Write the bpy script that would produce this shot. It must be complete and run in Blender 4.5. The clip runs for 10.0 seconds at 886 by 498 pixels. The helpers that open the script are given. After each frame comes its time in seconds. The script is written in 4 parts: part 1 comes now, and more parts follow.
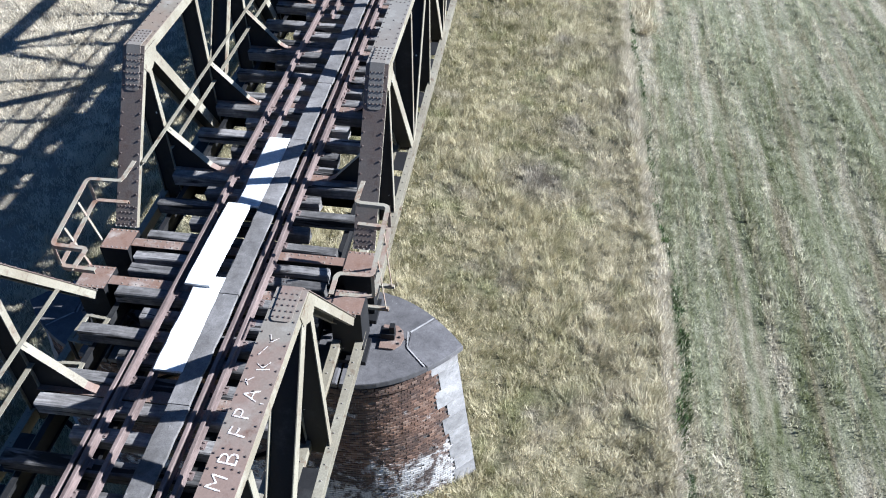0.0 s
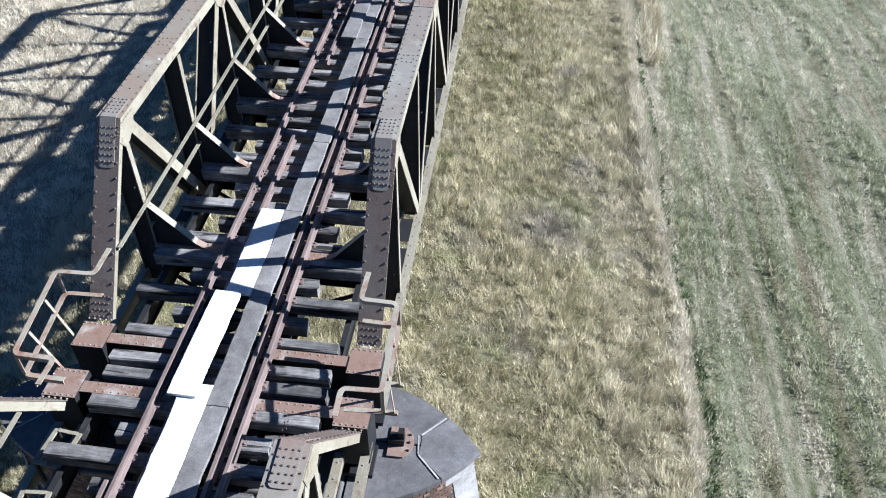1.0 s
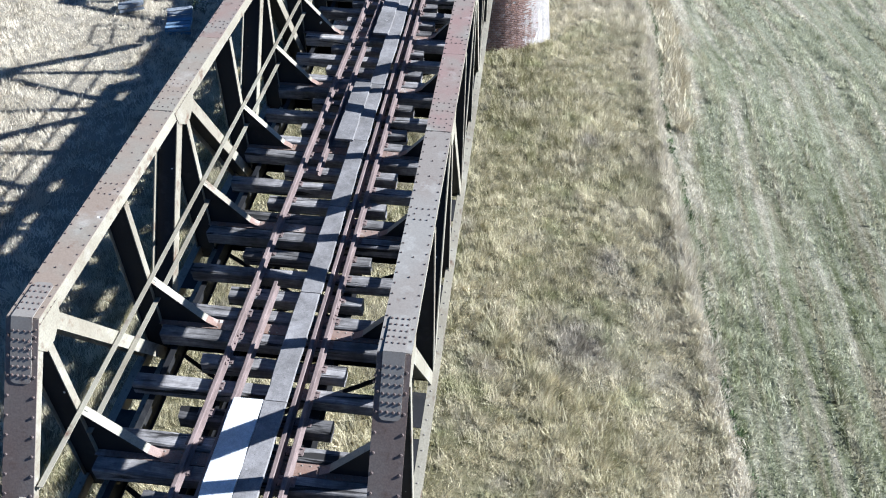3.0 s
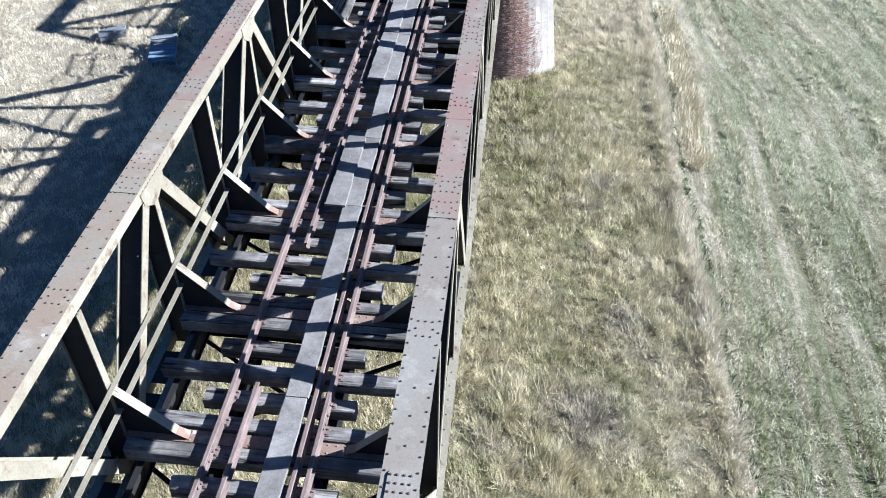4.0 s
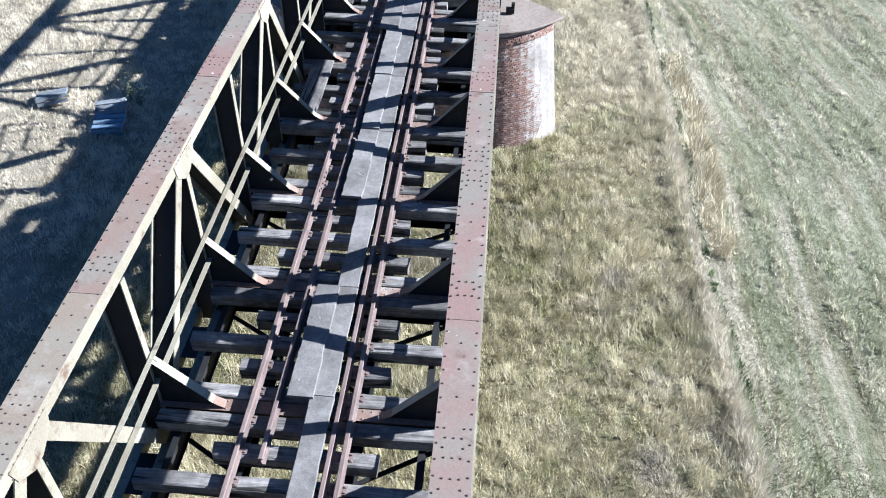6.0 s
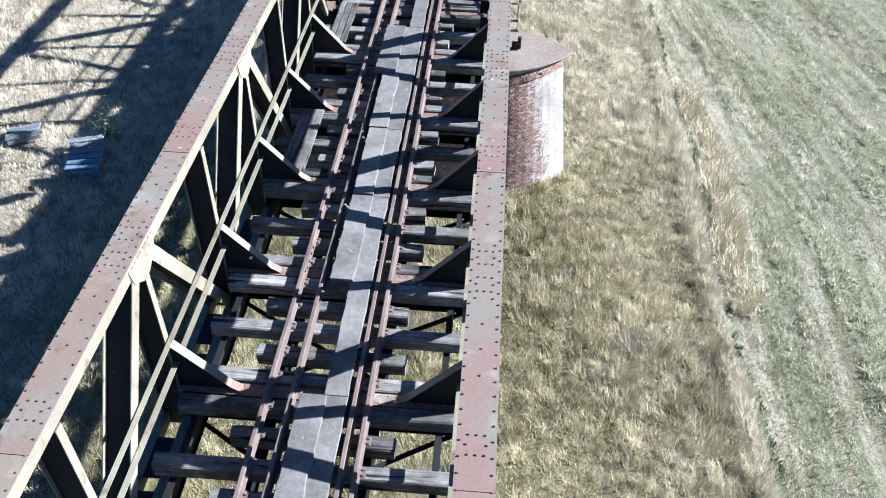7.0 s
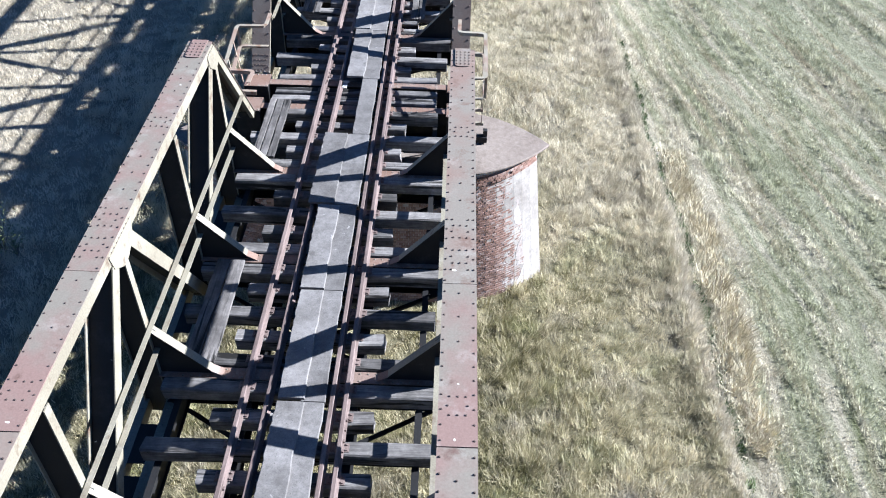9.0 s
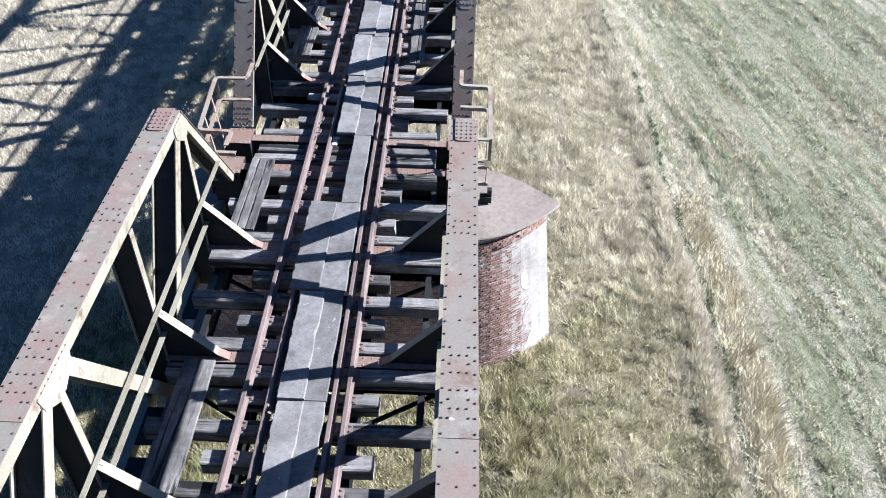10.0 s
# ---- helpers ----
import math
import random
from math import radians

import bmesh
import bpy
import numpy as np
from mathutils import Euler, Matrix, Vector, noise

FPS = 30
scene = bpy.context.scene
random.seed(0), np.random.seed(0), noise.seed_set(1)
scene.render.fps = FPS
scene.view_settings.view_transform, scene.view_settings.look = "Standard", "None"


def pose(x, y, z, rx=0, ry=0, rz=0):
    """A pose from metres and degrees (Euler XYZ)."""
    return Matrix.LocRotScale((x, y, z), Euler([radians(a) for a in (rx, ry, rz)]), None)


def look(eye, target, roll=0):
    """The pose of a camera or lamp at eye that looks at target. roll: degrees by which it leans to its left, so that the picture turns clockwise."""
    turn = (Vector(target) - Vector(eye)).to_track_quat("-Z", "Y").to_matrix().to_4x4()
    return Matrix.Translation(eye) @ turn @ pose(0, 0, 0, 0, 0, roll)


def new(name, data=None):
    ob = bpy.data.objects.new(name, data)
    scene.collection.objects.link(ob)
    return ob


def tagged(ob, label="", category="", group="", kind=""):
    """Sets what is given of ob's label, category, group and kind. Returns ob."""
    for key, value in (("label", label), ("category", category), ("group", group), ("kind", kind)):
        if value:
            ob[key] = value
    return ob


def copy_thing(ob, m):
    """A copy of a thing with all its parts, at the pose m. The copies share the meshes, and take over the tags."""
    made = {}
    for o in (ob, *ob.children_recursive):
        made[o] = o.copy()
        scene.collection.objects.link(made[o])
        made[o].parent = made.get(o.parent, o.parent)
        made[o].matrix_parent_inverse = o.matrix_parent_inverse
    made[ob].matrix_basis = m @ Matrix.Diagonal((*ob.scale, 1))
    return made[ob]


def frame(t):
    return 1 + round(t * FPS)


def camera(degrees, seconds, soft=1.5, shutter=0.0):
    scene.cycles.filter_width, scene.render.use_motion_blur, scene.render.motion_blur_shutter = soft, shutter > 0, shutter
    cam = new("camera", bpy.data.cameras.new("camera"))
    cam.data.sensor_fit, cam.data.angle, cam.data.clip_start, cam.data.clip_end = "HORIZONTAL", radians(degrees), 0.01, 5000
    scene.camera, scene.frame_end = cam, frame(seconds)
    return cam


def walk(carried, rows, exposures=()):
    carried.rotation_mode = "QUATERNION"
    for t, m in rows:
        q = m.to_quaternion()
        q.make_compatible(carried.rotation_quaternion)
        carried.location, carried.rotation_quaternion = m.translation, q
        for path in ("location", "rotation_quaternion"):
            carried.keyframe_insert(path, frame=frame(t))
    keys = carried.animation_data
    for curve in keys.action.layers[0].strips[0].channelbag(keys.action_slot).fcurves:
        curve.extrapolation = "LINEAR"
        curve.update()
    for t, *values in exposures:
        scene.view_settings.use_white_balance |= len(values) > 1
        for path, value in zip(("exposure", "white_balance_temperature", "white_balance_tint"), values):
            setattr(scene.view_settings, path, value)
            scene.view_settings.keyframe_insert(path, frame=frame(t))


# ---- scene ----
import functools

cam = camera(57.0, 10.0, soft=1.05)
DECK = 5.8  # height of the rail heads over the meadow beside the bridge
# seconds, place (z from the rail heads), yaw, pitch, lean
ROWS = [
    (0.0, 5.352, -13.300, 10.482, 7.31, -42.70, 0.45),
    (0.5, 4.989, -12.169, 10.542, 6.80, -42.74, 0.79),
    (1.0, 4.598, -11.035, 10.529, 6.18, -42.65, 0.88),
    (1.5, 4.292, -9.869, 10.473, 5.77, -42.51, 0.97),
    (2.0, 4.012, -8.721, 10.417, 5.62, -42.44, 1.07),
    (2.5, 3.769, -7.582, 10.417, 5.50, -42.45, 1.16),
    (4.0, 3.204, -4.182, 10.266, 5.11, -42.18, 1.22),
    (4.5, 2.995, -3.016, 10.288, 4.37, -42.18, 1.39),
    (5.0, 2.848, -1.870, 10.290, 3.46, -42.15, 1.41),
    (5.5, 2.694, -0.673, 10.187, 3.46, -42.13, 1.46),
    (7.0, 2.256, 2.984, 9.916, 3.24, -42.05, 1.72),
    (7.5, 2.200, 4.165, 10.066, 0.74, -42.13, 1.63),
    (8.0, 2.178, 5.374, 10.087, 0.22, -42.00, 1.59),
    (8.5, 2.189, 6.586, 9.999, 0.28, -41.93, 1.62),
    (9.0, 2.196, 7.829, 9.858, 0.26, -41.87, 1.78),
    (9.5, 2.227, 9.052, 9.768, 0.53, -41.77, 1.65),
    (10.0, 2.232, 10.165, 9.772, 0.67, -41.62, 1.58),
]


def aim(x, y, z, yaw, pitch, lean):
    a, b = radians(yaw), radians(pitch)
    eye = Vector((x, y, z + DECK))
    return look(eye, eye + Vector((-math.sin(a) * math.cos(b), math.cos(a) * math.cos(b), math.sin(b))), lean)


walk(cam, [(row[0], aim(*row[1:])) for row in ROWS], exposures=[(0.0, 1.66, 5500, 9), (2.5, 1.75, 5470, 9), (4.0, 1.89, 5450, 9), (5.0, 1.93, 5440, 9), (7.5, 1.95, 5500, 9), (10.0, 1.95, 5530, 11)])

# ---- daylight: low autumn sun, clear sky ----
SUN = Vector((13.45, 3.05, 8.17)).normalized()  # towards the sun
world = bpy.data.worlds.new("sky")
scene.world = world
world.use_nodes = True
wt = world.node_tree
wt.nodes.clear()
sky = wt.nodes.new("ShaderNodeTexSky")
sky.sky_type, sky.sun_disc = "NISHITA", False
sky.sun_elevation, sky.sun_rotation = math.asin(SUN.z), math.atan2(SUN.x, SUN.y)
wbg, wout = wt.nodes.new("ShaderNodeBackground"), wt.nodes.new("ShaderNodeOutputWorld")
wbg.inputs["Strength"].default_value = 0.033
sky.ozone_density, sky.dust_density = 10.0, 0.3
wt.links.new(sky.outputs[0], wbg.inputs[0])
wt.links.new(wbg.outputs[0], wout.inputs[0])
sun = new("sun", bpy.data.lights.new("sun", "SUN"))
sun.data.energy, sun.data.angle, sun.data.color = 5.0, radians(0.55), (1.0, 0.965, 0.91)
sun.matrix_world = look(SUN * 80, (0, 0, 0))


# ---- materials ----
class Nodes:
    """A node material in a few words."""

    def __init__(self, name, rough=0.8, metal=0.0):
        self.mat = bpy.data.materials.new(name)
        self.mat.use_nodes = True
        self.t = self.mat.node_tree
        self.bsdf = self.t.nodes["Principled BSDF"]
        self.bsdf.inputs["Roughness"].default_value = rough
        self.bsdf.inputs["Metallic"].default_value = metal
        self.bsdf.inputs["Specular IOR Level"].default_value = 0.25
        self.where = None

    def node(self, kind, **values):
        n = self.t.nodes.new(kind)
        for k, v in values.items():
            if k in n.inputs:
                self.put(v, n.inputs[k])
        return n

    def put(self, v, socket):
        if isinstance(v, bpy.types.NodeSocket):
            self.t.links.new(v, socket)
        elif isinstance(v, tuple) and len(v) == 3 and socket.type == "RGBA":
            socket.default_value = (*v, 1)
        else:
            socket.default_value = v

    def place(self, scale=(1, 1, 1), local=True):
        tc = self.t.nodes.new("ShaderNodeTexCoord")
        if not local:
            tc = self.t.nodes.new("ShaderNodeNewGeometry")
        mp = self.t.nodes.new("ShaderNodeMapping")
        mp.inputs["Scale"].default_value = scale
        self.t.links.new(tc.outputs["Object" if local else "Position"], mp.inputs["Vector"])
        if local:
            # each object takes its own stretch of the pattern
            info = self.t.nodes.new("ShaderNodeObjectInfo")
            mul = self.t.nodes.new("ShaderNodeMath")
            mul.operation = "MULTIPLY"
            mul.inputs[1].default_value = 37.0
            self.t.links.new(info.outputs["Random"], mul.inputs[0])
            comb = self.t.nodes.new("ShaderNodeCombineXYZ")
            for i in range(3):
                self.t.links.new(mul.outputs[0], comb.inputs[i])
            self.t.links.new(comb.outputs[0], mp.inputs["Location"])
        return mp.outputs[0]

    def noise(self, where, scale, detail=4.0, rough=0.6, distort=0.0):
        n = self.node("ShaderNodeTexNoise", Vector=where, Scale=scale, Detail=detail, Roughness=rough, Distortion=distort)
        return n.outputs["Fac"]

    def ramp(self, fac, *stops):
        n = self.t.nodes.new("ShaderNodeValToRGB")
        e = n.color_ramp.elements
        while len(e) < len(stops):
            e.new(0.5)
        for el, (at, col) in zip(e, stops):
            el.position = at
            el.color = (*col, 1) if isinstance(col, tuple) else (col, col, col, 1)
        self.put(fac, n.inputs[0])
        return n.outputs[0]

    def mix(self, fac, a, b, how="MIX"):
        n = self.t.nodes.new("ShaderNodeMix")
        n.data_type, n.blend_type = "RGBA", how
        self.put(fac, n.inputs[0])
        self.put(a, n.inputs[6])
        self.put(b, n.inputs[7])
        return n.outputs[2]

    def math(self, how, a, b):
        n = self.t.nodes.new("ShaderNodeMath")
        n.operation = how
        self.put(a, n.inputs[0])
        self.put(b, n.inputs[1])
        return n.outputs[0]

    def random(self):
        return self.t.nodes.new("ShaderNodeObjectInfo").outputs["Random"]

    def island(self):
        return self.t.nodes.new("ShaderNodeNewGeometry").outputs["Random Per Island"]

    def shade(self, col, value):
        """Makes col lighter or darker by a factor."""
        n = self.t.nodes.new("ShaderNodeHueSaturation")
        self.put(value, n.inputs["Value"])
        self.put(col, n.inputs["Color"])
        return n.outputs[0]

    def done(self, col, height=None, depth=0.01, rough=None):
        self.put(col, self.bsdf.inputs["Base Color"])
        if rough is not None:
            self.put(rough, self.bsdf.inputs["Roughness"])
        if height is not None:
            b = self.t.nodes.new("ShaderNodeBump")
            b.inputs["Strength"].default_value = 0.6
            b.inputs["Distance"].default_value = depth
            self.put(height, b.inputs["Height"])
            self.t.links.new(b.outputs[0], self.bsdf.inputs["Normal"])
        return self.mat


def painted_steel(name, paint, second, rust, much, chalk=0.25, edge=0.1, coarse=0.55, grit=0.35):
    n = Nodes(name, 0.65)
    w = n.place()
    big, mid, fine = n.noise(w, coarse, 5, 0.6), n.noise(w, 3.5, 5, 0.7), n.noise(w, 40, 3, 0.6)
    base = n.mix(n.ramp(big, (0.50 - edge, 0.0), (0.50 + edge, 1.0)), paint, second)
    base = n.mix(n.ramp(n.noise(w, 1.7, 6, 0.7), (0.55, 0.0), (0.75, chalk)), base, (0.46, 0.45, 0.41))
    worn = n.ramp(mid, (much, 0.0), (much + 0.16, 1.0))
    rusty = n.mix(n.noise(w, 16, 4, 0.7), rust, tuple(c * 0.45 for c in rust))
    col = n.mix(worn, base, rusty)
    col = n.mix(grit, col, n.ramp(fine, (0.3, 0.25), (0.7, 0.80)), "OVERLAY")
    col = n.mix(n.ramp(n.noise(w, 8.0, 1, 0.5), (0.80, 0.0), (0.82, 1.0)), col, (0.7, 0.7, 0.66))  # bird droppings
    return n.done(col, n.math("ADD", mid, n.math("MULTIPLY", fine, 0.4)), 0.004)


steel = painted_steel("steel_cream_paint", (0.232, 0.211, 0.16), (0.18, 0.157, 0.116), (0.135, 0.082, 0.054), 0.56)
steel_top = painted_steel("steel_grey_brown_paint", (0.188, 0.172, 0.15), (0.172, 0.148, 0.125), (0.14, 0.095, 0.075), 0.6, 0.3, 0.1, 0.55, 0.18)
steel_red = painted_steel("steel_red_oxide", (0.185, 0.122, 0.104), (0.172, 0.152, 0.125), (0.15, 0.092, 0.074), 0.6, 0.3, 0.10, 0.9, 0.18)
steel_tan = painted_steel("steel_tan_over_red", (0.178, 0.156, 0.130), (0.18, 0.127, 0.103), (0.17, 0.105, 0.08), 0.56, 0.25, 0.09, 0.9, 0.18)
steel_post = painted_steel("steel_brown_grime", (0.128, 0.108, 0.092), (0.118, 0.085, 0.07), (0.125, 0.085, 0.066), 0.56, 0.15)
steel_ochre = painted_steel("steel_ochre_tan_paint", (0.188, 0.166, 0.132), (0.188, 0.145, 0.11), (0.19, 0.115, 0.075), 0.6, 0.3, 0.10, 0.8, 0.2)
steel_refuge = painted_steel("steel_peeling_cream", (0.25, 0.225, 0.175), (0.24, 0.175, 0.135), (0.22, 0.115, 0.07), 0.52, 0.2, 0.06, 1.4, 0.25)
rivet_iron = painted_steel("rivet_iron", (0.085, 0.062, 0.053), (0.07, 0.052, 0.046), (0.09, 0.052, 0.04), 0.55, 0.1)
# near-black: dark iron, and shade painted onto webs, box sides and undersides
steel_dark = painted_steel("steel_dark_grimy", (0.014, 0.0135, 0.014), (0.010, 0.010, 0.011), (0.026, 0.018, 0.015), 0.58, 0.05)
steel_rust = painted_steel("steel_rusty_plate", (0.185, 0.132, 0.108), (0.175, 0.112, 0.085), (0.215, 0.13, 0.092), 0.5, 0.6)


def rail_rust():
    n = Nodes("rail_rust", 0.75, 0.15)
    w = n.place((3, 0.6, 3))
    a, b = n.noise(w, 2.0, 5, 0.7), n.noise(w, 26, 4, 0.7)
    col = n.ramp(a, (0.3, (0.085, 0.062, 0.056)), (0.7, (0.215, 0.163, 0.148)))
    return n.done(n.mix(0.4, col, n.ramp(b, (0.3, 0.25), (0.7, 0.8)), "OVERLAY"), b, 0.004)


rust_rail = rail_rust()


def weathered_wood(name, dark, light, along, weight=0.5):
    """Grey split wood; along: the axis of the grain in the object."""
    n = Nodes(name, 0.9)
    stretch = [6.0, 6.0, 6.0]
    stretch[along] = 0.45
    w = n.place(tuple(stretch))
    grain = n.noise(w, 2.0, 6, 0.75, 1.2)
    crack = n.ramp(n.noise(w, 1.0, 4, 0.6, 0.6), (0.37, 0.0), (0.43, 1.0))
    stain, blotch = n.noise(n.place(), 1.3, 4, 0.6), n.noise(n.place(), 7.0, 5, 0.7)
    col = n.ramp(grain, (0.30, dark), (0.70, light))
    col = n.mix(0.5, col, n.ramp(blotch, (0.3, 0.25), (0.7, 0.8)), "OVERLAY")
    col = n.mix(n.ramp(stain, (0.42, 0.0), (0.68, 0.75)), col, tuple(c * 0.6 for c in dark))
    col = n.mix(crack, tuple(c * 0.25 for c in dark), col)
    col = n.shade(col, n.math("ADD", n.math("MULTIPLY", n.random(), weight), 1.0 - weight / 2))
    return n.done(col, n.math("MULTIPLY", grain, crack), 0.012)


timber_wood = weathered_wood("timber_wood", (0.055, 0.05, 0.047), (0.265, 0.248, 0.236), 0, 0.8)
plank_wood = weathered_wood("plank_wood", (0.05, 0.045, 0.042), (0.20, 0.183, 0.172), 1, 0.5)


def slab_grey(name, dark, light, speck):
    n = Nodes(name, 0.88)
    w = n.place()
    a, b, c = n.noise(w, 1.1, 5, 0.65), n.noise(w, 9, 5, 0.7), n.noise(w, 70, 3, 0.6)
    col = n.ramp(a, (0.32, dark), (0.68, light))
    col = n.mix(0.45, col, n.ramp(b, (0.3, 0.3), (0.7, 0.75)), "OVERLAY")
    col = n.mix(0.35, col, n.ramp(n.noise(w, 38, 4, 0.75), (0.3, 0.25), (0.7, 0.8)), "OVERLAY")
    # dark stains and pale scuffs of their own shape
    col = n.mix(n.ramp(n.noise(w, 2.6, 6, 0.75), (0.60, 0.0), (0.70, 0.55)), col, tuple(v * 0.55 for v in dark))
    col = n.mix(n.ramp(n.noise(w, 5.5, 3, 0.6, 0.8), (0.70, 0.0), (0.74, 0.6)), col, tuple(min(0.75, v * 2.1) for v in light))
    col = n.mix(n.ramp(c, (0.62, 0.0), (0.7, speck)), col, tuple(v * 0.4 for v in dark))
    return n.done(n.shade(col, n.math("ADD", n.math("MULTIPLY", n.random(), 0.3), 0.85)), b, 0.006)


board_grey = slab_grey("board_grey", (0.092, 0.085, 0.080), (0.198, 0.186, 0.18), 0.8)
board_white = slab_grey("board_white", (0.42, 0.42, 0.41), (0.56, 0.56, 0.55), 0.35)
cap_stone = slab_grey("cap_stone", (0.07, 0.066, 0.067), (0.125, 0.118, 0.119), 0.4)
cap_brown = slab_grey("cap_brown", (0.135, 0.108, 0.09), (0.195, 0.163, 0.14), 0.3)
plaster = slab_grey("pale_plaster", (0.24, 0.20, 0.18), (0.46, 0.43, 0.41), 0.5)
quoin_stone = slab_grey("quoin_stone", (0.15, 0.142, 0.136), (0.35, 0.335, 0.325), 0.7)
mortar_pale = slab_grey("mortar_pale", (0.28, 0.25, 0.225), (0.42, 0.385, 0.35), 0.3)
mortar = slab_grey("mortar", (0.09, 0.08, 0.072), (0.22, 0.20, 0.18), 0.3)


def brick_clay(name, fac_source, sooty):
    """Old bricks: either sooted and splashed with lime near the foot, or bleached and pink."""
    n = Nodes(name, 0.85)
    w = n.place(local=False)
    r = n.island() if fac_source == "island" else n.random()
    if sooty:
        col = n.ramp(r, (0.0, (0.085, 0.055, 0.043)), (0.45, (0.165, 0.097, 0.068)), (0.8, (0.225, 0.135, 0.094)), (1.0, (0.27, 0.185, 0.14)))
    else:
        col = n.ramp(r, (0.0, (0.19, 0.115, 0.09)), (0.45, (0.26, 0.152, 0.118)), (0.8, (0.31, 0.195, 0.158)), (1.0, (0.36, 0.27, 0.235)))
    soot = n.ramp(n.noise(w, 0.6, 4, 0.6), (0.38, 0.0), (0.60, 0.8 if sooty else 0.25))
    col = n.mix(soot, col, (0.045, 0.04, 0.04))
    sep = n.t.nodes.new("ShaderNodeSeparateXYZ")
    n.put(w, sep.inputs[0])
    # lime washed over the foot of the wall, thinning out upwards in splashes
    low = n.math("MULTIPLY", n.math("SUBTRACT", 2.0, sep.outputs[2]), 0.12 if sooty else 0.02)
    splash = n.math("ADD", n.noise(w, 1.1, 7, 0.75, 0.8), n.math("MAXIMUM", low, 0.0))
    splash = n.math("ADD", splash, n.math("MULTIPLY", n.math("SUBTRACT", n.noise(w, 6.0, 5, 0.7), 0.5), 0.45))
    col = n.mix(n.ramp(splash, (0.60, 0.0), (0.70, 0.9)), col, (0.50, 0.48, 0.46))
    return n.done(n.mix(0.4, col, n.ramp(n.noise(w, 45, 3), (0.3, 0.3), (0.7, 0.75)), "OVERLAY"), n.noise(w, 60, 3), 0.004)


brick_kinds = {sooty: (brick_clay("brick_clay", "object", sooty), brick_clay("brick_clay_far", "island", sooty)) for sooty in (True, False)}


def chalk_paint():
    """Chalk rubbed thin over the red-brown plate."""
    n = Nodes("chalk_white", 0.95)
    w = n.place(local=False)
    thin = n.ramp(n.noise(w, 22, 5, 0.75), (0.40, 0.0), (0.62, 1.0))
    return n.done(n.mix(thin, (0.72, 0.70, 0.66), (0.25, 0.18, 0.15)))


chalk_white = chalk_paint()


# ---- mesh helpers ----
class Geo:
    """Vertices and faces of one mesh."""

    def __init__(self):
        self.v, self.f, self.second = [], [], []

    def add(self, verts, faces):
        k = len(self.v)
        self.v += [tuple(p) for p in verts]
        self.f += [tuple(k + i for i in f) for f in faces]
        return self

    def box(self, x0, x1, y0, y1, z0, z1):
        vs = [(x, y, z) for z in (z0, z1) for y in (y0, y1) for x in (x0, x1)]
        return self.add(vs, [(0, 2, 3, 1), (4, 5, 7, 6), (0, 1, 5, 4), (2, 6, 7, 3), (0, 4, 6, 2), (1, 3, 7, 5)])

    def beam(self, a, b, side, up, w, h, ds=0.0, du=0.0):
        """A bar from a to b, w wide along side and h high along up, shifted by ds and du."""
        a, b, side, up = Vector(a), Vector(b), Vector(side).normalized(), Vector(up).normalized()
        vs = []
        for p in (a, b):
            for i, j in ((-1, -1), (1, -1), (1, 1), (-1, 1)):
                vs.append(p + side * (ds + i * w / 2) + up * (du + j * h / 2))
        return self.add(vs, [(3, 2, 1, 0), (4, 5, 6, 7), (0, 1, 5, 4), (1, 2, 6, 5), (2, 3, 7, 6), (3, 0, 4, 7)])

    def loft(self, rings, closed=True):
        n = len(rings[0])
        k = len(self.v)
        self.v += [tuple(p) for ring in rings for p in ring]
        for r in range(len(rings) - 1):
            for i in range(n):
                j = (i + 1) % n
                self.f.append((k + r * n + i, k + r * n + j, k + (r + 1) * n + j, k + (r + 1) * n + i))
        if closed:
            self.f.append(tuple(k + i for i in reversed(range(n))))
            self.f.append(tuple(k + (len(rings) - 1) * n + i for i in range(n)))
        return self

    def rivet(self, p, normal, r=0.022):
        """A small domed head."""
        nn = Vector(normal).normalized()
        u = nn.orthogonal().normalized()
        w = nn.cross(u)
        p = Vector(p)
        ring = [p + (u * math.cos(a) + w * math.sin(a)) * r for a in (i * math.pi / 3 for i in range(6))]
        top = [p + nn * r * 0.8 + (u * math.cos(a) + w * math.sin(a)) * r * 0.55 for a in (i * math.pi / 3 for i in range(6))]
        k = len(self.v)
        self.v += [tuple(q) for q in ring + top]
        self.f += [(k + i, k + (i + 1) % 6, k + 6 + (i + 1) % 6, k + 6 + i) for i in range(6)]
        self.f.append(tuple(k + 6 + i for i in range(6)))
        return self

    def mesh(self, name, mat):
        me = bpy.data.meshes.new(name)
        me.from_pydata(self.v, [], self.f)
        for m in mat if isinstance(mat, tuple) else (mat,):
            me.materials.append(m)
        for i in self.second:
            me.polygons[i].material_index = 1
        me.update()
        return me


def part(name, geo, mat, parent, label="", kind=""):
    ob = new(name, geo.mesh(name, mat) if isinstance(geo, Geo) else geo)
    ob.parent = parent
    return tagged(ob, label, kind=kind)


def thing(name, label, category, group="", kind="", at=(0, 0, 0), geo=None, mat=None):
    ob = new(name, geo.mesh(name, mat) if geo else None)
    ob.location = at
    return tagged(ob, label, category, group, kind)


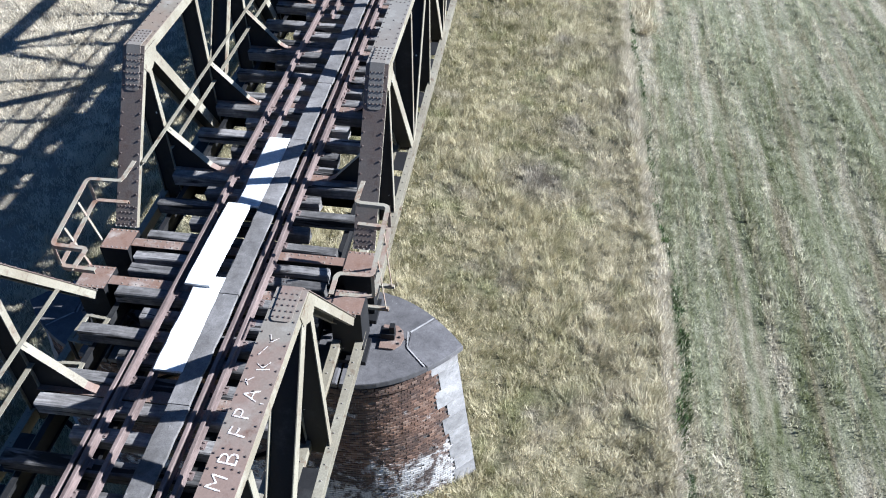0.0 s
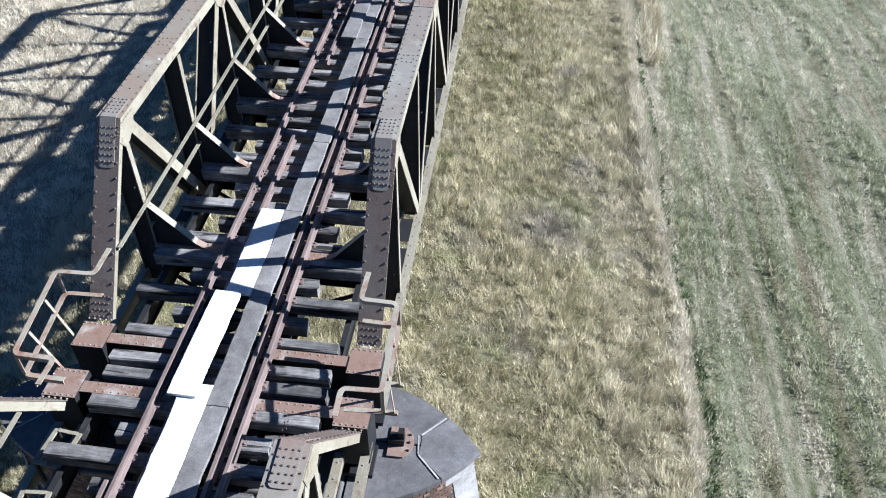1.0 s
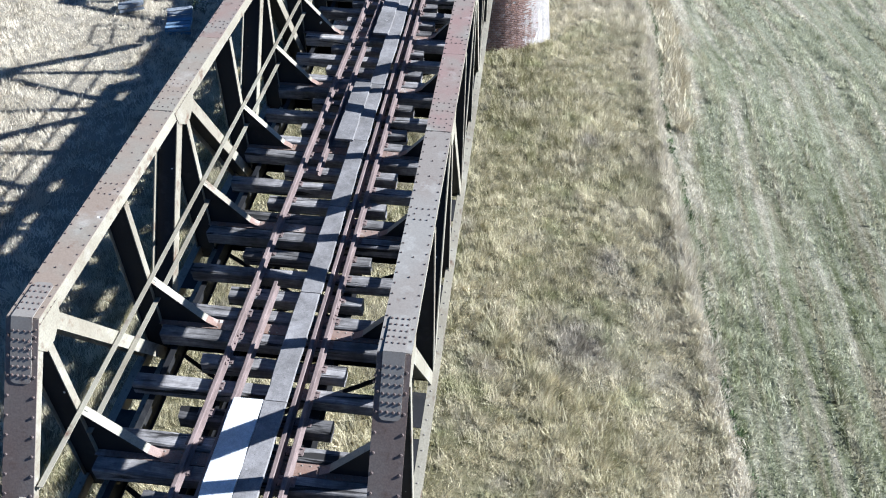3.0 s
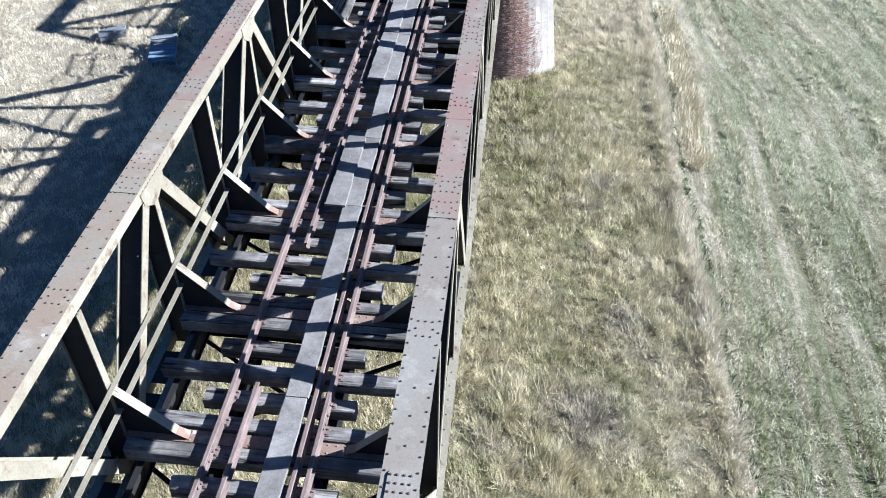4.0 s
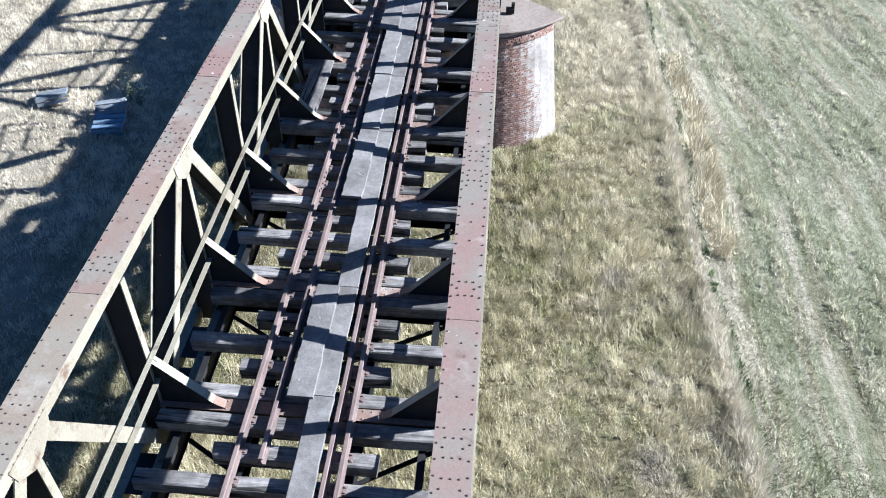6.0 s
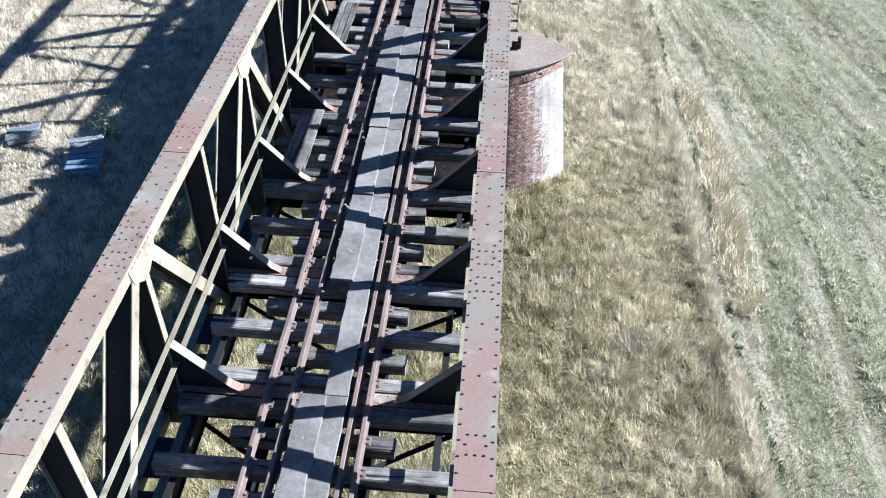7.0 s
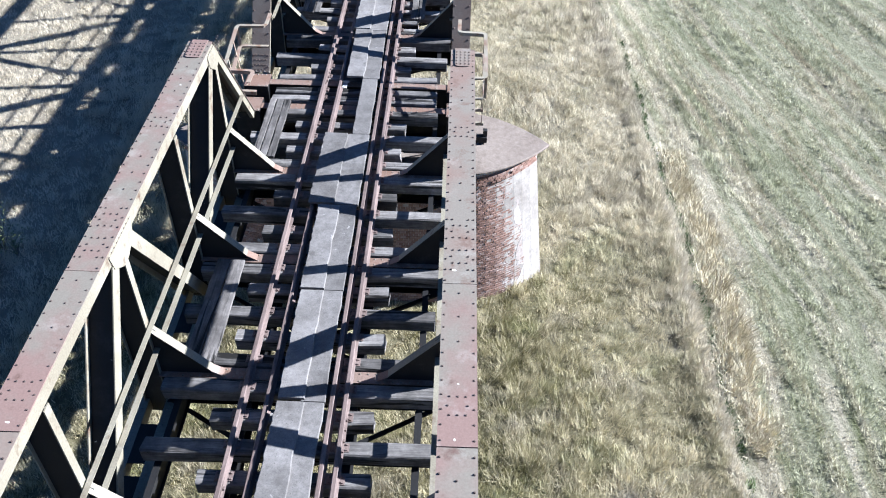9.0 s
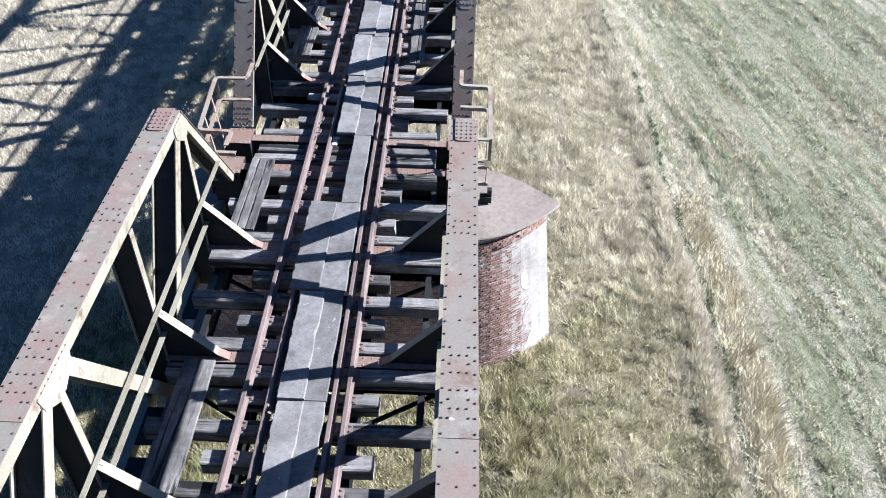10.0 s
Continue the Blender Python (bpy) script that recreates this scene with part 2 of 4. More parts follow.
def chamfered(length, w, h, c, wobble=0.0, rng=None, cuts=6):
    """A sawn timber along x with worn edges, its top at z = 0."""
    g = Geo()
    rings = []
    for i in range(cuts + 1):
        x = -length / 2 + length * i / cuts
        j = (lambda s: 0.0) if rng is None else (lambda s: rng.uniform(-s, s))
        hw, dz, dy = w / 2 + j(wobble), j(wobble), j(wobble * 0.6)
        ring = [(-hw, -h + c), (-hw + c, -h), (hw - c, -h), (hw, -h + c), (hw, -c), (hw - c, 0), (-hw + c, 0), (-hw, -c)]
        rings.append([(x + (j(0.02) if i in (0, cuts) else 0), y + dy + j(wobble * 0.5), z + dz + j(wobble * 0.4)) for y, z in ring])
    g.loft(rings)
    return g


# ---- the steel spans ----
P = 2.66          # panel
TOP = 2.67        # top chord over the rail heads
LOW = -0.90       # bottom chord, upper face
CX, HALF = 2.385, 0.215
END = 2.45        # from the outer top nodes to the end beams
PITCH = 27.23     # from span to span
ENDS = (-END, 8 * P + END)
KNEE = math.tan(math.atan2(TOP + 0.137, END - 0.35) / 2)  # mitre between chord and end post


def i_section(g, a, b, s, flange, thick=0.016, inset=0.02):
    """A riveted member in the truss plane: two flanges and the web between them."""
    a, b = Vector(a), Vector(b)
    along = (b - a).normalized()
    across = along.cross(Vector((1, 0, 0))).normalized()
    f, t, w, x = flange / 2, thick / 2, 0.007, HALF - inset
    prof = [(-f, x + t), (f, x + t), (f, x - t), (w, x - t), (w, -x + t), (f, -x + t), (f, -x - t), (-f, -x - t), (-f, -x + t), (-w, -x + t), (-w, x - t), (-f, x - t)]
    k = len(g.f)
    g.loft([[Vector((s * CX + px, p.y, p.z)) + across * u for u, px in prof] for p in (a, b)])
    g.second += [k + 3, k + 9]  # near-black web: its shade is put into the colour
    return g


def rivet_rows(g, p, q, normal, offsets, side, step=0.2, r=0.02):
    p, q, side = Vector(p), Vector(q), Vector(side)
    n = max(2, int((q - p).length / step))
    for i in range(n):
        for o in offsets:
            g.rivet(p + (q - p) * ((i + 0.5) / n) + side * o, normal, r)


def channel(a, b, x, inward, up, mitre=(0.0, 0.0), d=0.235, lip=0.085):
    """A rolled channel along a to b: web at x, lips towards inward (+1 or -1); mitre: how far each end is cut back for each metre of depth."""
    a, b, up, i = Vector(a), Vector(b), Vector(up), inward
    run = (b - a).normalized()
    prof = [(0.0, 0.0), (0.0, -d), (i * lip, -d), (i * lip, -d + 0.012), (i * 0.013, -d + 0.012), (i * 0.013, -0.013), (i * lip, -0.013), (i * lip, 0.0)]
    if i > 0:
        prof.reverse()
    return Geo().loft([[p + Vector((x + px, 0, 0)) + up * pz - run * pz * m for px, pz in prof] for p, m in ((a, mitre[0]), (b, -mitre[1]))])


def chord_up(a, b):
    up = Vector((1, 0, 0)).cross((Vector(b) - Vector(a)).normalized()).normalized()
    return up if up.z > 0 else -up


def truss_span(k):
    """One half-through span: two trusses, floor beams, stringers and bracing."""
    span = thing("truss_span", "riveted steel half-through truss span with faded cream paint and rust", "bridge span", "truss spans")
    for s in (-1, 1):
        x = s * CX
        for o in (-1, 1):
            chord = part("top_chord", channel((x, 0, TOP - 0.013), (x, 8 * P, TOP - 0.013), o * (HALF - 0.02), -o, (0, 0, 1), (KNEE, KNEE)), steel, span)
        # cover plates, butted with thin joints
        cuts = [0.0, 4.83, 7.43, 12.77, 15.2, 8 * P]
        for i, (y0, y1) in enumerate(zip(cuts, cuts[1:])):
            plate = Geo().box(x - HALF, x + HALF, y0 + 0.006, y1 - 0.006, TOP - 0.012, TOP + (0.004 if i % 2 else 0.0))
            if s < 0:
                look_of = steel_ochre if i < 2 else steel_tan if i == 2 else steel_red
            else:
                look_of = {0: steel_top, 4: steel_tan}.get(i, steel_red)
            part("cover_plate", plate, look_of, chord, "faded red-brown cover plate" if look_of is steel_red else "grey-brown cover plate with worn paint")
        rv = Geo()
        rivet_rows(rv, (x, 0.1, TOP + 0.002), (x, 8 * P - 0.1, TOP + 0.002), (0, 0, 1), (-HALF + 0.035, HALF - 0.035), (1, 0, 0), 0.2, 0.0165)
        for n in (1, 2, 3, 4, 5, 6, 7):
            wide = 4 if n % 2 == 0 else 1
            for i in range(-wide, wide + 1):
                for o in ((-0.11, 0.11) if (i % 2 == 0) else (-0.09, 0.0, 0.09)):
                    if abs(i) > 0 or wide == 1:
                        rv.rivet((x + o, n * P + i * 0.125, TOP + 0.003), (0, 0, 1), 0.016)
        for n in range(1, 16):
            if n % 2:
                for d in (-0.4, 0.0, 0.4):
                    rv.rivet((x, n * P / 2 + d, TOP + 0.003), (0, 0, 1), 0.016)
        # inner face of the chord
        for n in range(0, 9, 2):
            for i in range(-4, 5):
                rv.rivet((x - s * (HALF - 0.022), n * P + i * 0.1, TOP - 0.10), (-s, 0, 0), 0.017)
                rv.rivet((x - s * (HALF - 0.022), n * P + i * 0.1, TOP - 0.22), (-s, 0, 0), 0.017)
        part("rivets", rv, rivet_iron, chord, "domed rivet heads", "stuff")
        # end posts, sloping down to the bearings
        for y0, y1, f in ((0.0, -END + 0.35, -1), (8 * P, 8 * P + END - 0.35, 1)):
            up = chord_up((x, y0, TOP - 0.012), (x, y1, -0.15))
            for o in (-1, 1):
                post = part("end_post", channel((x, y0, TOP - 0.013), (x, y1, -0.15), o * (HALF - 0.02), -o, up, (KNEE, 0.0), 0.15), steel, span)
            a, b = Vector((x, y0, TOP - 0.012)), Vector((x, y1, -0.15))
            part("cover_plate", Geo().beam(a, b, (1, 0, 0), up, 2 * HALF, 0.012, 0.0, 0.006), steel_post, post, "brown cover plate with peeling paint")
            # bent plate over the knee
            bend = Geo()
            t0 = (b - a).normalized()
            d = Vector((0, -f, 0))
            w = HALF - 0.075
            k0 = a + Vector((0, 0, 0.026)) + up * 0.01
            for run, lift in ((d * 0.62, Vector((0, 0, 0.026))), (t0 * 0.85, up * 0.016)):
                e0 = a + run + lift
                back = (k0 - e0).normalized()
                pts = [k0 + Vector((-w, 0, 0)), k0 + Vector((w, 0, 0))]
                # rounded outer corners
                for side in (1, -1):
                    for g2 in range(5) if side > 0 else range(4, -1, -1):
                        th = g2 * math.pi / 8
                        pts.append(e0 + Vector((side * (w - 0.07 + 0.07 * math.cos(th)), 0, 0)) + back * (0.07 - 0.07 * math.sin(th)))
                bend.add(pts, [tuple(range(len(pts)))] if (pts[1] - pts[0]).cross(pts[2] - pts[1]).z > 0 else [tuple(reversed(range(len(pts))))])
            top_plate = part("splice_plate", bend, steel_top if f < 0 else steel_tan if s > 0 else steel_red, post, "riveted knee plate")
            sol = top_plate.modifiers.new("thick", "SOLIDIFY")
            sol.thickness, sol.offset = 0.012, 0.0
            rv = Geo()
            rivet_rows(rv, a + up * 0.008 + t0 * 0.1, b + up * 0.008, up, (-HALF + 0.04, HALF - 0.04), (1, 0, 0), 0.26, 0.026)
            rivet_rows(rv, a + up * 0.022 + t0 * 0.10, a + up * 0.022 + t0 * 0.80, up, (-0.11, -0.04, 0.04, 0.11), (1, 0, 0), 0.10, 0.022)
            rivet_rows(rv, a + d * 0.08 + Vector((0, 0, 0.032)), a + d * 0.6 + Vector((0, 0, 0.032)), (0, 0, 1), (-0.11, -0.04, 0.04, 0.11), (1, 0, 0), 0.10, 0.02)
            rivet_rows(rv, a + up * 0.008 + t0 * 3.04, b + up * 0.008, up, (-0.12, -0.04, 0.04, 0.12), (1, 0, 0), 0.10, 0.022)
            part("rivets", rv, rivet_iron, post, "domed rivet heads", "stuff")
        # bottom chord: two channels with an open trough between
        for o in (-1, 1):
            low = part("bottom_chord", channel((x, ENDS[0], LOW), (x, ENDS[1], LOW), o * (HALF - 0.08), o, (0, 0, 1), lip=0.15), steel, span)
        rv = Geo()
        rivet_rows(rv, (x, ENDS[0], LOW + 0.001), (x, ENDS[1], LOW + 0.001), (0, 0, 1), (-HALF + 0.01, HALF - 0.01), (1, 0, 0), 0.3, 0.018)
        part("rivets", rv, steel_top, low, "domed rivet heads", "stuff")
        # batten plates across the trough, open at the nodes and at mid-panel
        for n in range(8):
            for y0, y1 in ((0.5, P / 2 - 0.11), (P / 2 + 0.11, P - 0.5)):
                # near-black: the trough's shade is put into the plates' colour
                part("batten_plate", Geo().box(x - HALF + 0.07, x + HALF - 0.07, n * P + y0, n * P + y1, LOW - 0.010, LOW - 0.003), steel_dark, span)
        # posts, diagonals, gussets
        for n in range(9):
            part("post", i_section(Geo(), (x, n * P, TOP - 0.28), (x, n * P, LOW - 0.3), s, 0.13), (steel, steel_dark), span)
        for n in range(0, 9, 2):
            for m in (n - 1, n + 1):
                if 0 < m < 8:
                    f = m - n
                    a, b = Vector((x, n * P + f * 0.22, TOP - 0.22)), Vector((x, m * P - f * 0.08, LOW - 0.15))
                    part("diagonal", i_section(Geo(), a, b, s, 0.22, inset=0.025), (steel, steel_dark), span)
        for n in range(0, 9, 2):
            for o in (-HALF + 0.012, HALF - 0.012):
                g = Geo()
                outline = [(-0.42, -0.10), (-0.36, -0.34), (-0.10, -0.52), (0.10, -0.52), (0.38, -0.36), (0.46, -0.10)]
                if n in (0, 8):
                    # trimmed along the end post
                    outline = [(y if (y > 0) == (n == 0) else (max(y, z * 0.76 + 0.03) if n == 0 else min(y, -z * 0.76 - 0.03)), z) for y, z in outline]
                ring = [(x + s * o - 0.006, n * P + y, TOP + z) for y, z in outline]
                back = [(x + s * o + 0.006, n * P + y, TOP + z) for y, z in outline]
                g.loft([ring, back])
                part("gusset_plate", g, steel, span)
        # lower handrail of angle iron, let into the brackets, on both sides
        part("handrail", Geo().beam((s * 2.13, -0.1, 0.36), (s * 2.13, 8 * P + 0.2, 0.36), (1, 0, 0), (0, 0, 1), 0.085, 0.012)
             .beam((s * 2.16, -0.1, 0.32), (s * 2.16, 8 * P + 0.2, 0.32), (1, 0, 0), (0, 0, 1), 0.012, 0.08), steel, span)
        if s < 0:
            part("handrail", Geo().beam((-2.12, -1.3, 0.86), (-2.12, 8 * P + 1.15, 0.86), (1, 0, 0), (0, 0, 1), 0.075, 0.012)
                 .beam((-2.15, -1.3, 0.825), (-2.15, 8 * P + 1.15, 0.825), (1, 0, 0), (0, 0, 1), 0.012, 0.07), steel, span)
        # bearing boxes at the ends
        for y0, f in ((ENDS[0], 1), (ENDS[1], -1)):
            g = Geo()
            ring = [(x - 0.28, y0 - 0.26 * 1, LOW - 0.3), (x + 0.28, y0 - 0.26, LOW - 0.3), (x + 0.28, y0 + 0.3, LOW - 0.3), (x - 0.28, y0 + 0.3, LOW - 0.3)]
            lid = [(px, py, -0.17) for px, py, _ in ring]
            g.loft([ring, lid])
            # sides and bottom near-black, their shade painted in; only the lid is rusty
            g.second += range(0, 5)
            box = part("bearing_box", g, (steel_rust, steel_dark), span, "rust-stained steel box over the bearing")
            rv = Geo()
            for i in range(6):
                for yy in (-0.22, 0.26):
                    rv.rivet((x - 0.24 + i * 0.096, y0 + yy, -0.17), (0, 0, 1), 0.018)
            for i in range(5):
                for j in range(6):
                    rv.rivet((x - 0.2 + i * 0.1, y0 + f * 0.33 + f * j * 0.0, -0.12 + j * 0.0), (0, 0, 1), 0.02) if j == 0 else None
            part("rivets", rv, steel_top, box, "domed rivet heads", "stuff")
            # rocker bearing on the cap
            part("bearing", Geo().box(x - 0.3, x + 0.3, y0 - 0.3, y0 + 0.3, -1.52, -1.42).box(x - 0.24, x + 0.24, y0 - 0.12, y0 + 0.12, -1.42, LOW - 0.35), steel_dark, span, "dark cast bearing block")
    # floor beams with riveted top flange, and their triangular brackets
    ys = [n * P for n in range(9)] + list(ENDS)
    for n, y in enumerate(ys):
        wide = 2.2
        g = Geo().box(-wide, wide, y - 0.11, y + 0.11, -0.205, -0.19).box(-wide, wide, y - 0.007, y + 0.007, -0.83, -0.205).box(-wide, wide, y - 0.11, y + 0.11, -0.845, -0.83)
        # web and bottom flange near-black, with their shade painted in
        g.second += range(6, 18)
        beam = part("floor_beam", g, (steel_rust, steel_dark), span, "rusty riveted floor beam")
        rv = Geo()
        rivet_rows(rv, (-wide + 0.3, y, -0.19), (wide - 0.3, y, -0.19), (0, 0, 1), (-0.07, 0.07), (0, 1, 0), 0.13, 0.017)
        part("rivets", rv, steel_top, beam, "domed rivet heads", "stuff")
        if n < 9:
            for s in (-1, 1):
                br = Geo()
                tri = [(s * 2.185, 0.80), (s * 2.15, 0.80), (s * 1.37, -0.07), (s * 1.25, -0.185), (s * 1.25, -0.82), (s * 2.185, -0.82)]
                br.loft([[(px, y - 0.007, pz) for px, pz in tri], [(px, y + 0.007, pz) for px, pz in tri]])
                # near-black plate beside a cream flange: its shade is in the colour
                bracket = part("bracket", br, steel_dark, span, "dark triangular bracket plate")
                fl = Geo().beam((s * 2.17, y, 0.82), (s * 1.37, y, -0.06), (0, 1, 0), (s * 0.88, 0, 0.80), 0.15, 0.014)
                part("flange", fl, steel, bracket, "worn cream-painted bracket flange")
                part("toe_plate", Geo().beam((s * 1.372, y, -0.072), (s * 1.20, y, -0.176), (0, 1, 0), (0, 0, 1), 0.15, 0.014), steel_rust, bracket, "rusty toe of the bracket")
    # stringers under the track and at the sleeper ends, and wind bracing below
    # near-black colour holds the shade under the deck
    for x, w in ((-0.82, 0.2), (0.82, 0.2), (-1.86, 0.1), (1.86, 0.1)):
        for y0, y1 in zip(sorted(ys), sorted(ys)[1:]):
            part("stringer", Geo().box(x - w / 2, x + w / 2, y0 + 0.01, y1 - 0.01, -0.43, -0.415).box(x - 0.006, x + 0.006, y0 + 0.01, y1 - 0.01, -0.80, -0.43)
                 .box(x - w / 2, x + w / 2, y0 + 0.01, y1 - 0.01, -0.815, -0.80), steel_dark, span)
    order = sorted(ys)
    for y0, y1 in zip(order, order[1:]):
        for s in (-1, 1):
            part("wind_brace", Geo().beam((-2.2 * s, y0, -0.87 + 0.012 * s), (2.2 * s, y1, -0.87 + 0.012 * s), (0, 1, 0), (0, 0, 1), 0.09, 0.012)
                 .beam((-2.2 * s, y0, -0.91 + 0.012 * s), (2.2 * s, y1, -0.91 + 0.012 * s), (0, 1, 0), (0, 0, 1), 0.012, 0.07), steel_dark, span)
    span.matrix_basis = pose(0, 0, DECK)
    return span


span = truss_span(0)
for k in (-1, 1):
    copy_thing(span, pose(0, k * PITCH, DECK))


# ---- piers ----
def pier_outline(grow, z, slim):
    """Half of a pier's plan: flat flanks and a pointed, rounded nose at each end; z in span heights, battered."""
    b = grow + 0.10 * max(0.0, (-1.85 - z) / 4.0)
    half, shoulder, nose = (1.08 if slim else 1.22) + b, 2.25, (4.25 if slim else 4.28) + 5.0 * (b - grow) + grow * (1.2 if slim else 2.5)
    pts = []
    n = 10
    for i in range(n + 1):
        a = i / n
        # an arc from the shoulder to the nose
        ang = a * 0.6
        px = shoulder + (nose - shoulder) * math.sin(ang) / math.sin(0.6)
        py = -half * (math.cos(ang) - math.cos(0.6)) / (1 - math.cos(0.6))
        pts.append((px, py))
    right = pts + [(px, -py) for px, py in reversed(pts[:-1])]
    return right + [(-px, -py) for px, py in right]


def along(points, d):
    """The place and heading at the length d on a line of points."""
    for (x0, y0), (x1, y1) in zip(points, points[1:]):
        step = math.hypot(x1 - x0, y1 - y0)
        if d <= step:
            return x0 + (x1 - x0) * d / step, y0 + (y1 - y0) * d / step, math.atan2(y1 - y0, x1 - x0)
        d -= step
    return None


BRICK, COURSE = 0.25, 0.077
one_brick = {sooty: Geo().box(-0.0575, 0.0575, -0.02, 0.055, -0.0325, 0.0325).mesh("brick", brick_kinds[sooty][0]) for sooty in (True, False)}


def pier(y, near, long_quoins):
    rng = random.Random(int(y * 10) + 500)
    outline = functools.partial(pier_outline, slim=long_quoins)
    ob = thing("bridge_pier", "pointed red-brick bridge pier with pale stone quoins and a stone cap" if long_quoins else "pointed red-brick bridge pier, its nose coated in peeling white plaster", "pier", "brick piers", at=(0, y, DECK))
    base, crown = -6.6, -1.74
    core = Geo()
    core.loft([[(px, py, z) for px, py in outline(0.034, z)] for z in (base, -4.0, crown)])
    part("core", core, mortar if long_quoins else mortar_pale, ob, "grey mortar between the bricks")
    # cap of large slabs
    ring = outline(0.16, crown)
    side = ring[:21]
    half = -side[0][1]
    slabs = [[(-2.245, -half), (2.245, -half), (2.245, half), (-2.245, half)]]
    if long_quoins:
        # a nose slab and two shoulder slabs, meeting behind the anchor plate
        ends = [side[7:14] + [(3.38, 0.2), (3.38, -0.2)], side[:8] + [(3.38, -0.2), (3.38, 0.0), (2.25, 0.0)], side[13:] + [(2.25, 0.0), (3.38, 0.0), (3.38, 0.2)]]
    else:
        ends = [side]
    slabs += ends + [[(-px, -py) for px, py in pts] for pts in ends]
    for pts in slabs:
        cx, cy = sum(p[0] for p in pts) / len(pts), sum(p[1] for p in pts) / len(pts)
        dz = rng.uniform(-0.004, 0.012)

        def shrink(f, z):
            return [(cx + (px - cx) * f, cy + (py - cy) * f, crown + z) for px, py in pts]

        low = 0.0 if long_quoins else 0.08
        g = Geo().loft([shrink(0.965, 0.004 + low), shrink(0.99, 0.03 + low), shrink(0.992, 0.13 + dz), shrink(0.975, 0.155 + dz)])
        part("cap_slab", g, cap_stone if long_quoins else cap_brown, ob, "weathered slate-grey cap slab" if long_quoins else "weathered brown-grey cap slab")
    if not long_quoins:
        part("cement_band", Geo().loft([[(px, py, z) for px, py in outline(0.06, crown)] for z in (crown - 0.01, crown + 0.082)]), plaster, ob, "pale cement band below the cap")
    if long_quoins:
        for f in (1, -1):
            for p, q in (((3.38, -0.2), side[7]), ((3.38, 0.2), side[13]), ((3.38, -0.2), (3.38, 0.2))):
                way = Vector((f * (q[0] - p[0]), f * (q[1] - p[1]), 0)).normalized()
                part("mortar_joint", Geo().beam((f * p[0], f * p[1], crown + 0.162), (f * q[0] * 0.985, f * q[1] * 0.985, crown + 0.162), (-way.y, way.x, 0), (0, 0, 1), 0.028, 0.02), quoin_stone, ob, "pale mortar in a seam of the cap")
    # raised bearing stones with a rusty anchor plate
    for s in (-1, 1):
        g = Geo()
        arc = [(s * 2.84, -0.30), (s * 3.12, -0.30), (s * 3.24, -0.17), (s * 3.28, 0.0), (s * 3.24, 0.17), (s * 3.12, 0.30), (s * 2.84, 0.30)]
        if s < 0:
            arc.reverse()
        g.loft([[(px, py, crown + 0.161) for px, py in arc], [(px, py, crown + 0.20) for px, py in arc]])
        plate = part("anchor_plate", g, steel_rust, ob, "rusty half-round anchor plate") if long_quoins else ob
        part("anchor_post", Geo().box(s * 2.98 - 0.13, s * 2.98 + 0.13, -0.09, 0.09, crown + 0.20, crown + 0.35).box(s * 3.06 - 0.05, s * 3.06 + 0.05, -0.05, 0.07, crown + 0.35, crown + 0.52), steel_dark, plate, "dark iron stop")
        if not long_quoins:
            continue
        for yy in (-0.2, 0.0, 0.2):
            part("bolt", Geo().rivet((s * 3.19, yy * 0.8, crown + 0.201), (0, 0, 1), 0.03), steel_dark, plate)
    # quoins at the noses
    quoins = []
    z, i = base + 0.3, 0
    while z < crown - 0.05:
        h = rng.uniform(0.40, 0.56)
        if crown - z - h < 0.25:
            h = crown - z
        quoins.append((z, z + h, rng.uniform(0.50, 0.60) if i % 2 else rng.uniform(0.38, 0.46)))
        z += h
        i += 1
    def nose_band(s, z, reach, grow):
        """A slice of facing round a nose, its back inside the core."""
        side = [p for p in outline(0.0, z) if p[0] > 1.5]
        total = sum(math.hypot(p[0] - q[0], p[1] - q[1]) for p, q in zip(side, side[1:]))
        ring = []
        for d in (-1.0, -0.66, -0.33, 0.0, 0.33, 0.66, 1.0):
            px, py, a = along(side, total / 2 + d * (reach[0] if d < 0 else reach[1]))
            out = (grow * math.sin(a), -grow * math.cos(a)) if d else (grow / math.sin(a) if math.sin(a) > 0.3 else grow, 0.0)
            ring.append((s * (px + out[0]), s * (py + out[1]), z))
        back = [(q[0] - s * 0.15, q[1] * 0.6, z) for q in (ring[-1], ring[0])]
        return ring + back

    for s in (-1, 1):
        if long_quoins:
            for z0, z1, reach in quoins:
                part("quoin_stone", Geo().loft([nose_band(s, z, (reach, reach), 0.054) for z in (z0 + 0.011, z1 - 0.011)]), quoin_stone, ob)
            continue
        # thin plaster with a broken edge, below three corbelled courses
        edge = [0.6, 0.6]
        rings = []
        z = crown - 4 * COURSE - 0.01
        while z > base + 0.3:
            edge = [min(0.86, max(0.45, e + rng.uniform(-0.11, 0.11))) for e in edge]
            rings.append(nose_band(s, z, edge, 0.058))
            z -= 0.5 * COURSE if rng.random() < 0.5 else 1.5 * COURSE
        part("plaster_coat", Geo().loft(rings[::-1]), plaster, ob, "peeling white plaster")
    # bricks, course by course, round the flanks and noses
    singles, rest = [], Geo()
    course = 0
    z = crown - COURSE / 2
    while z > base + 0.4:
        right = [q for q in outline(0.0, z)]
        loop = right + right[:1]
        total = sum(math.hypot(b[0] - a[0], b[1] - a[1]) for a, b in zip(loop, loop[1:]))
        arc = sum(math.hypot(b[0] - a[0], b[1] - a[1]) for a, b in zip(loop[:10], loop[1:11]))
        reach = next((r for z0, z1, r in quoins if z0 <= z <= z1), 0.6) if long_quoins else -1.0
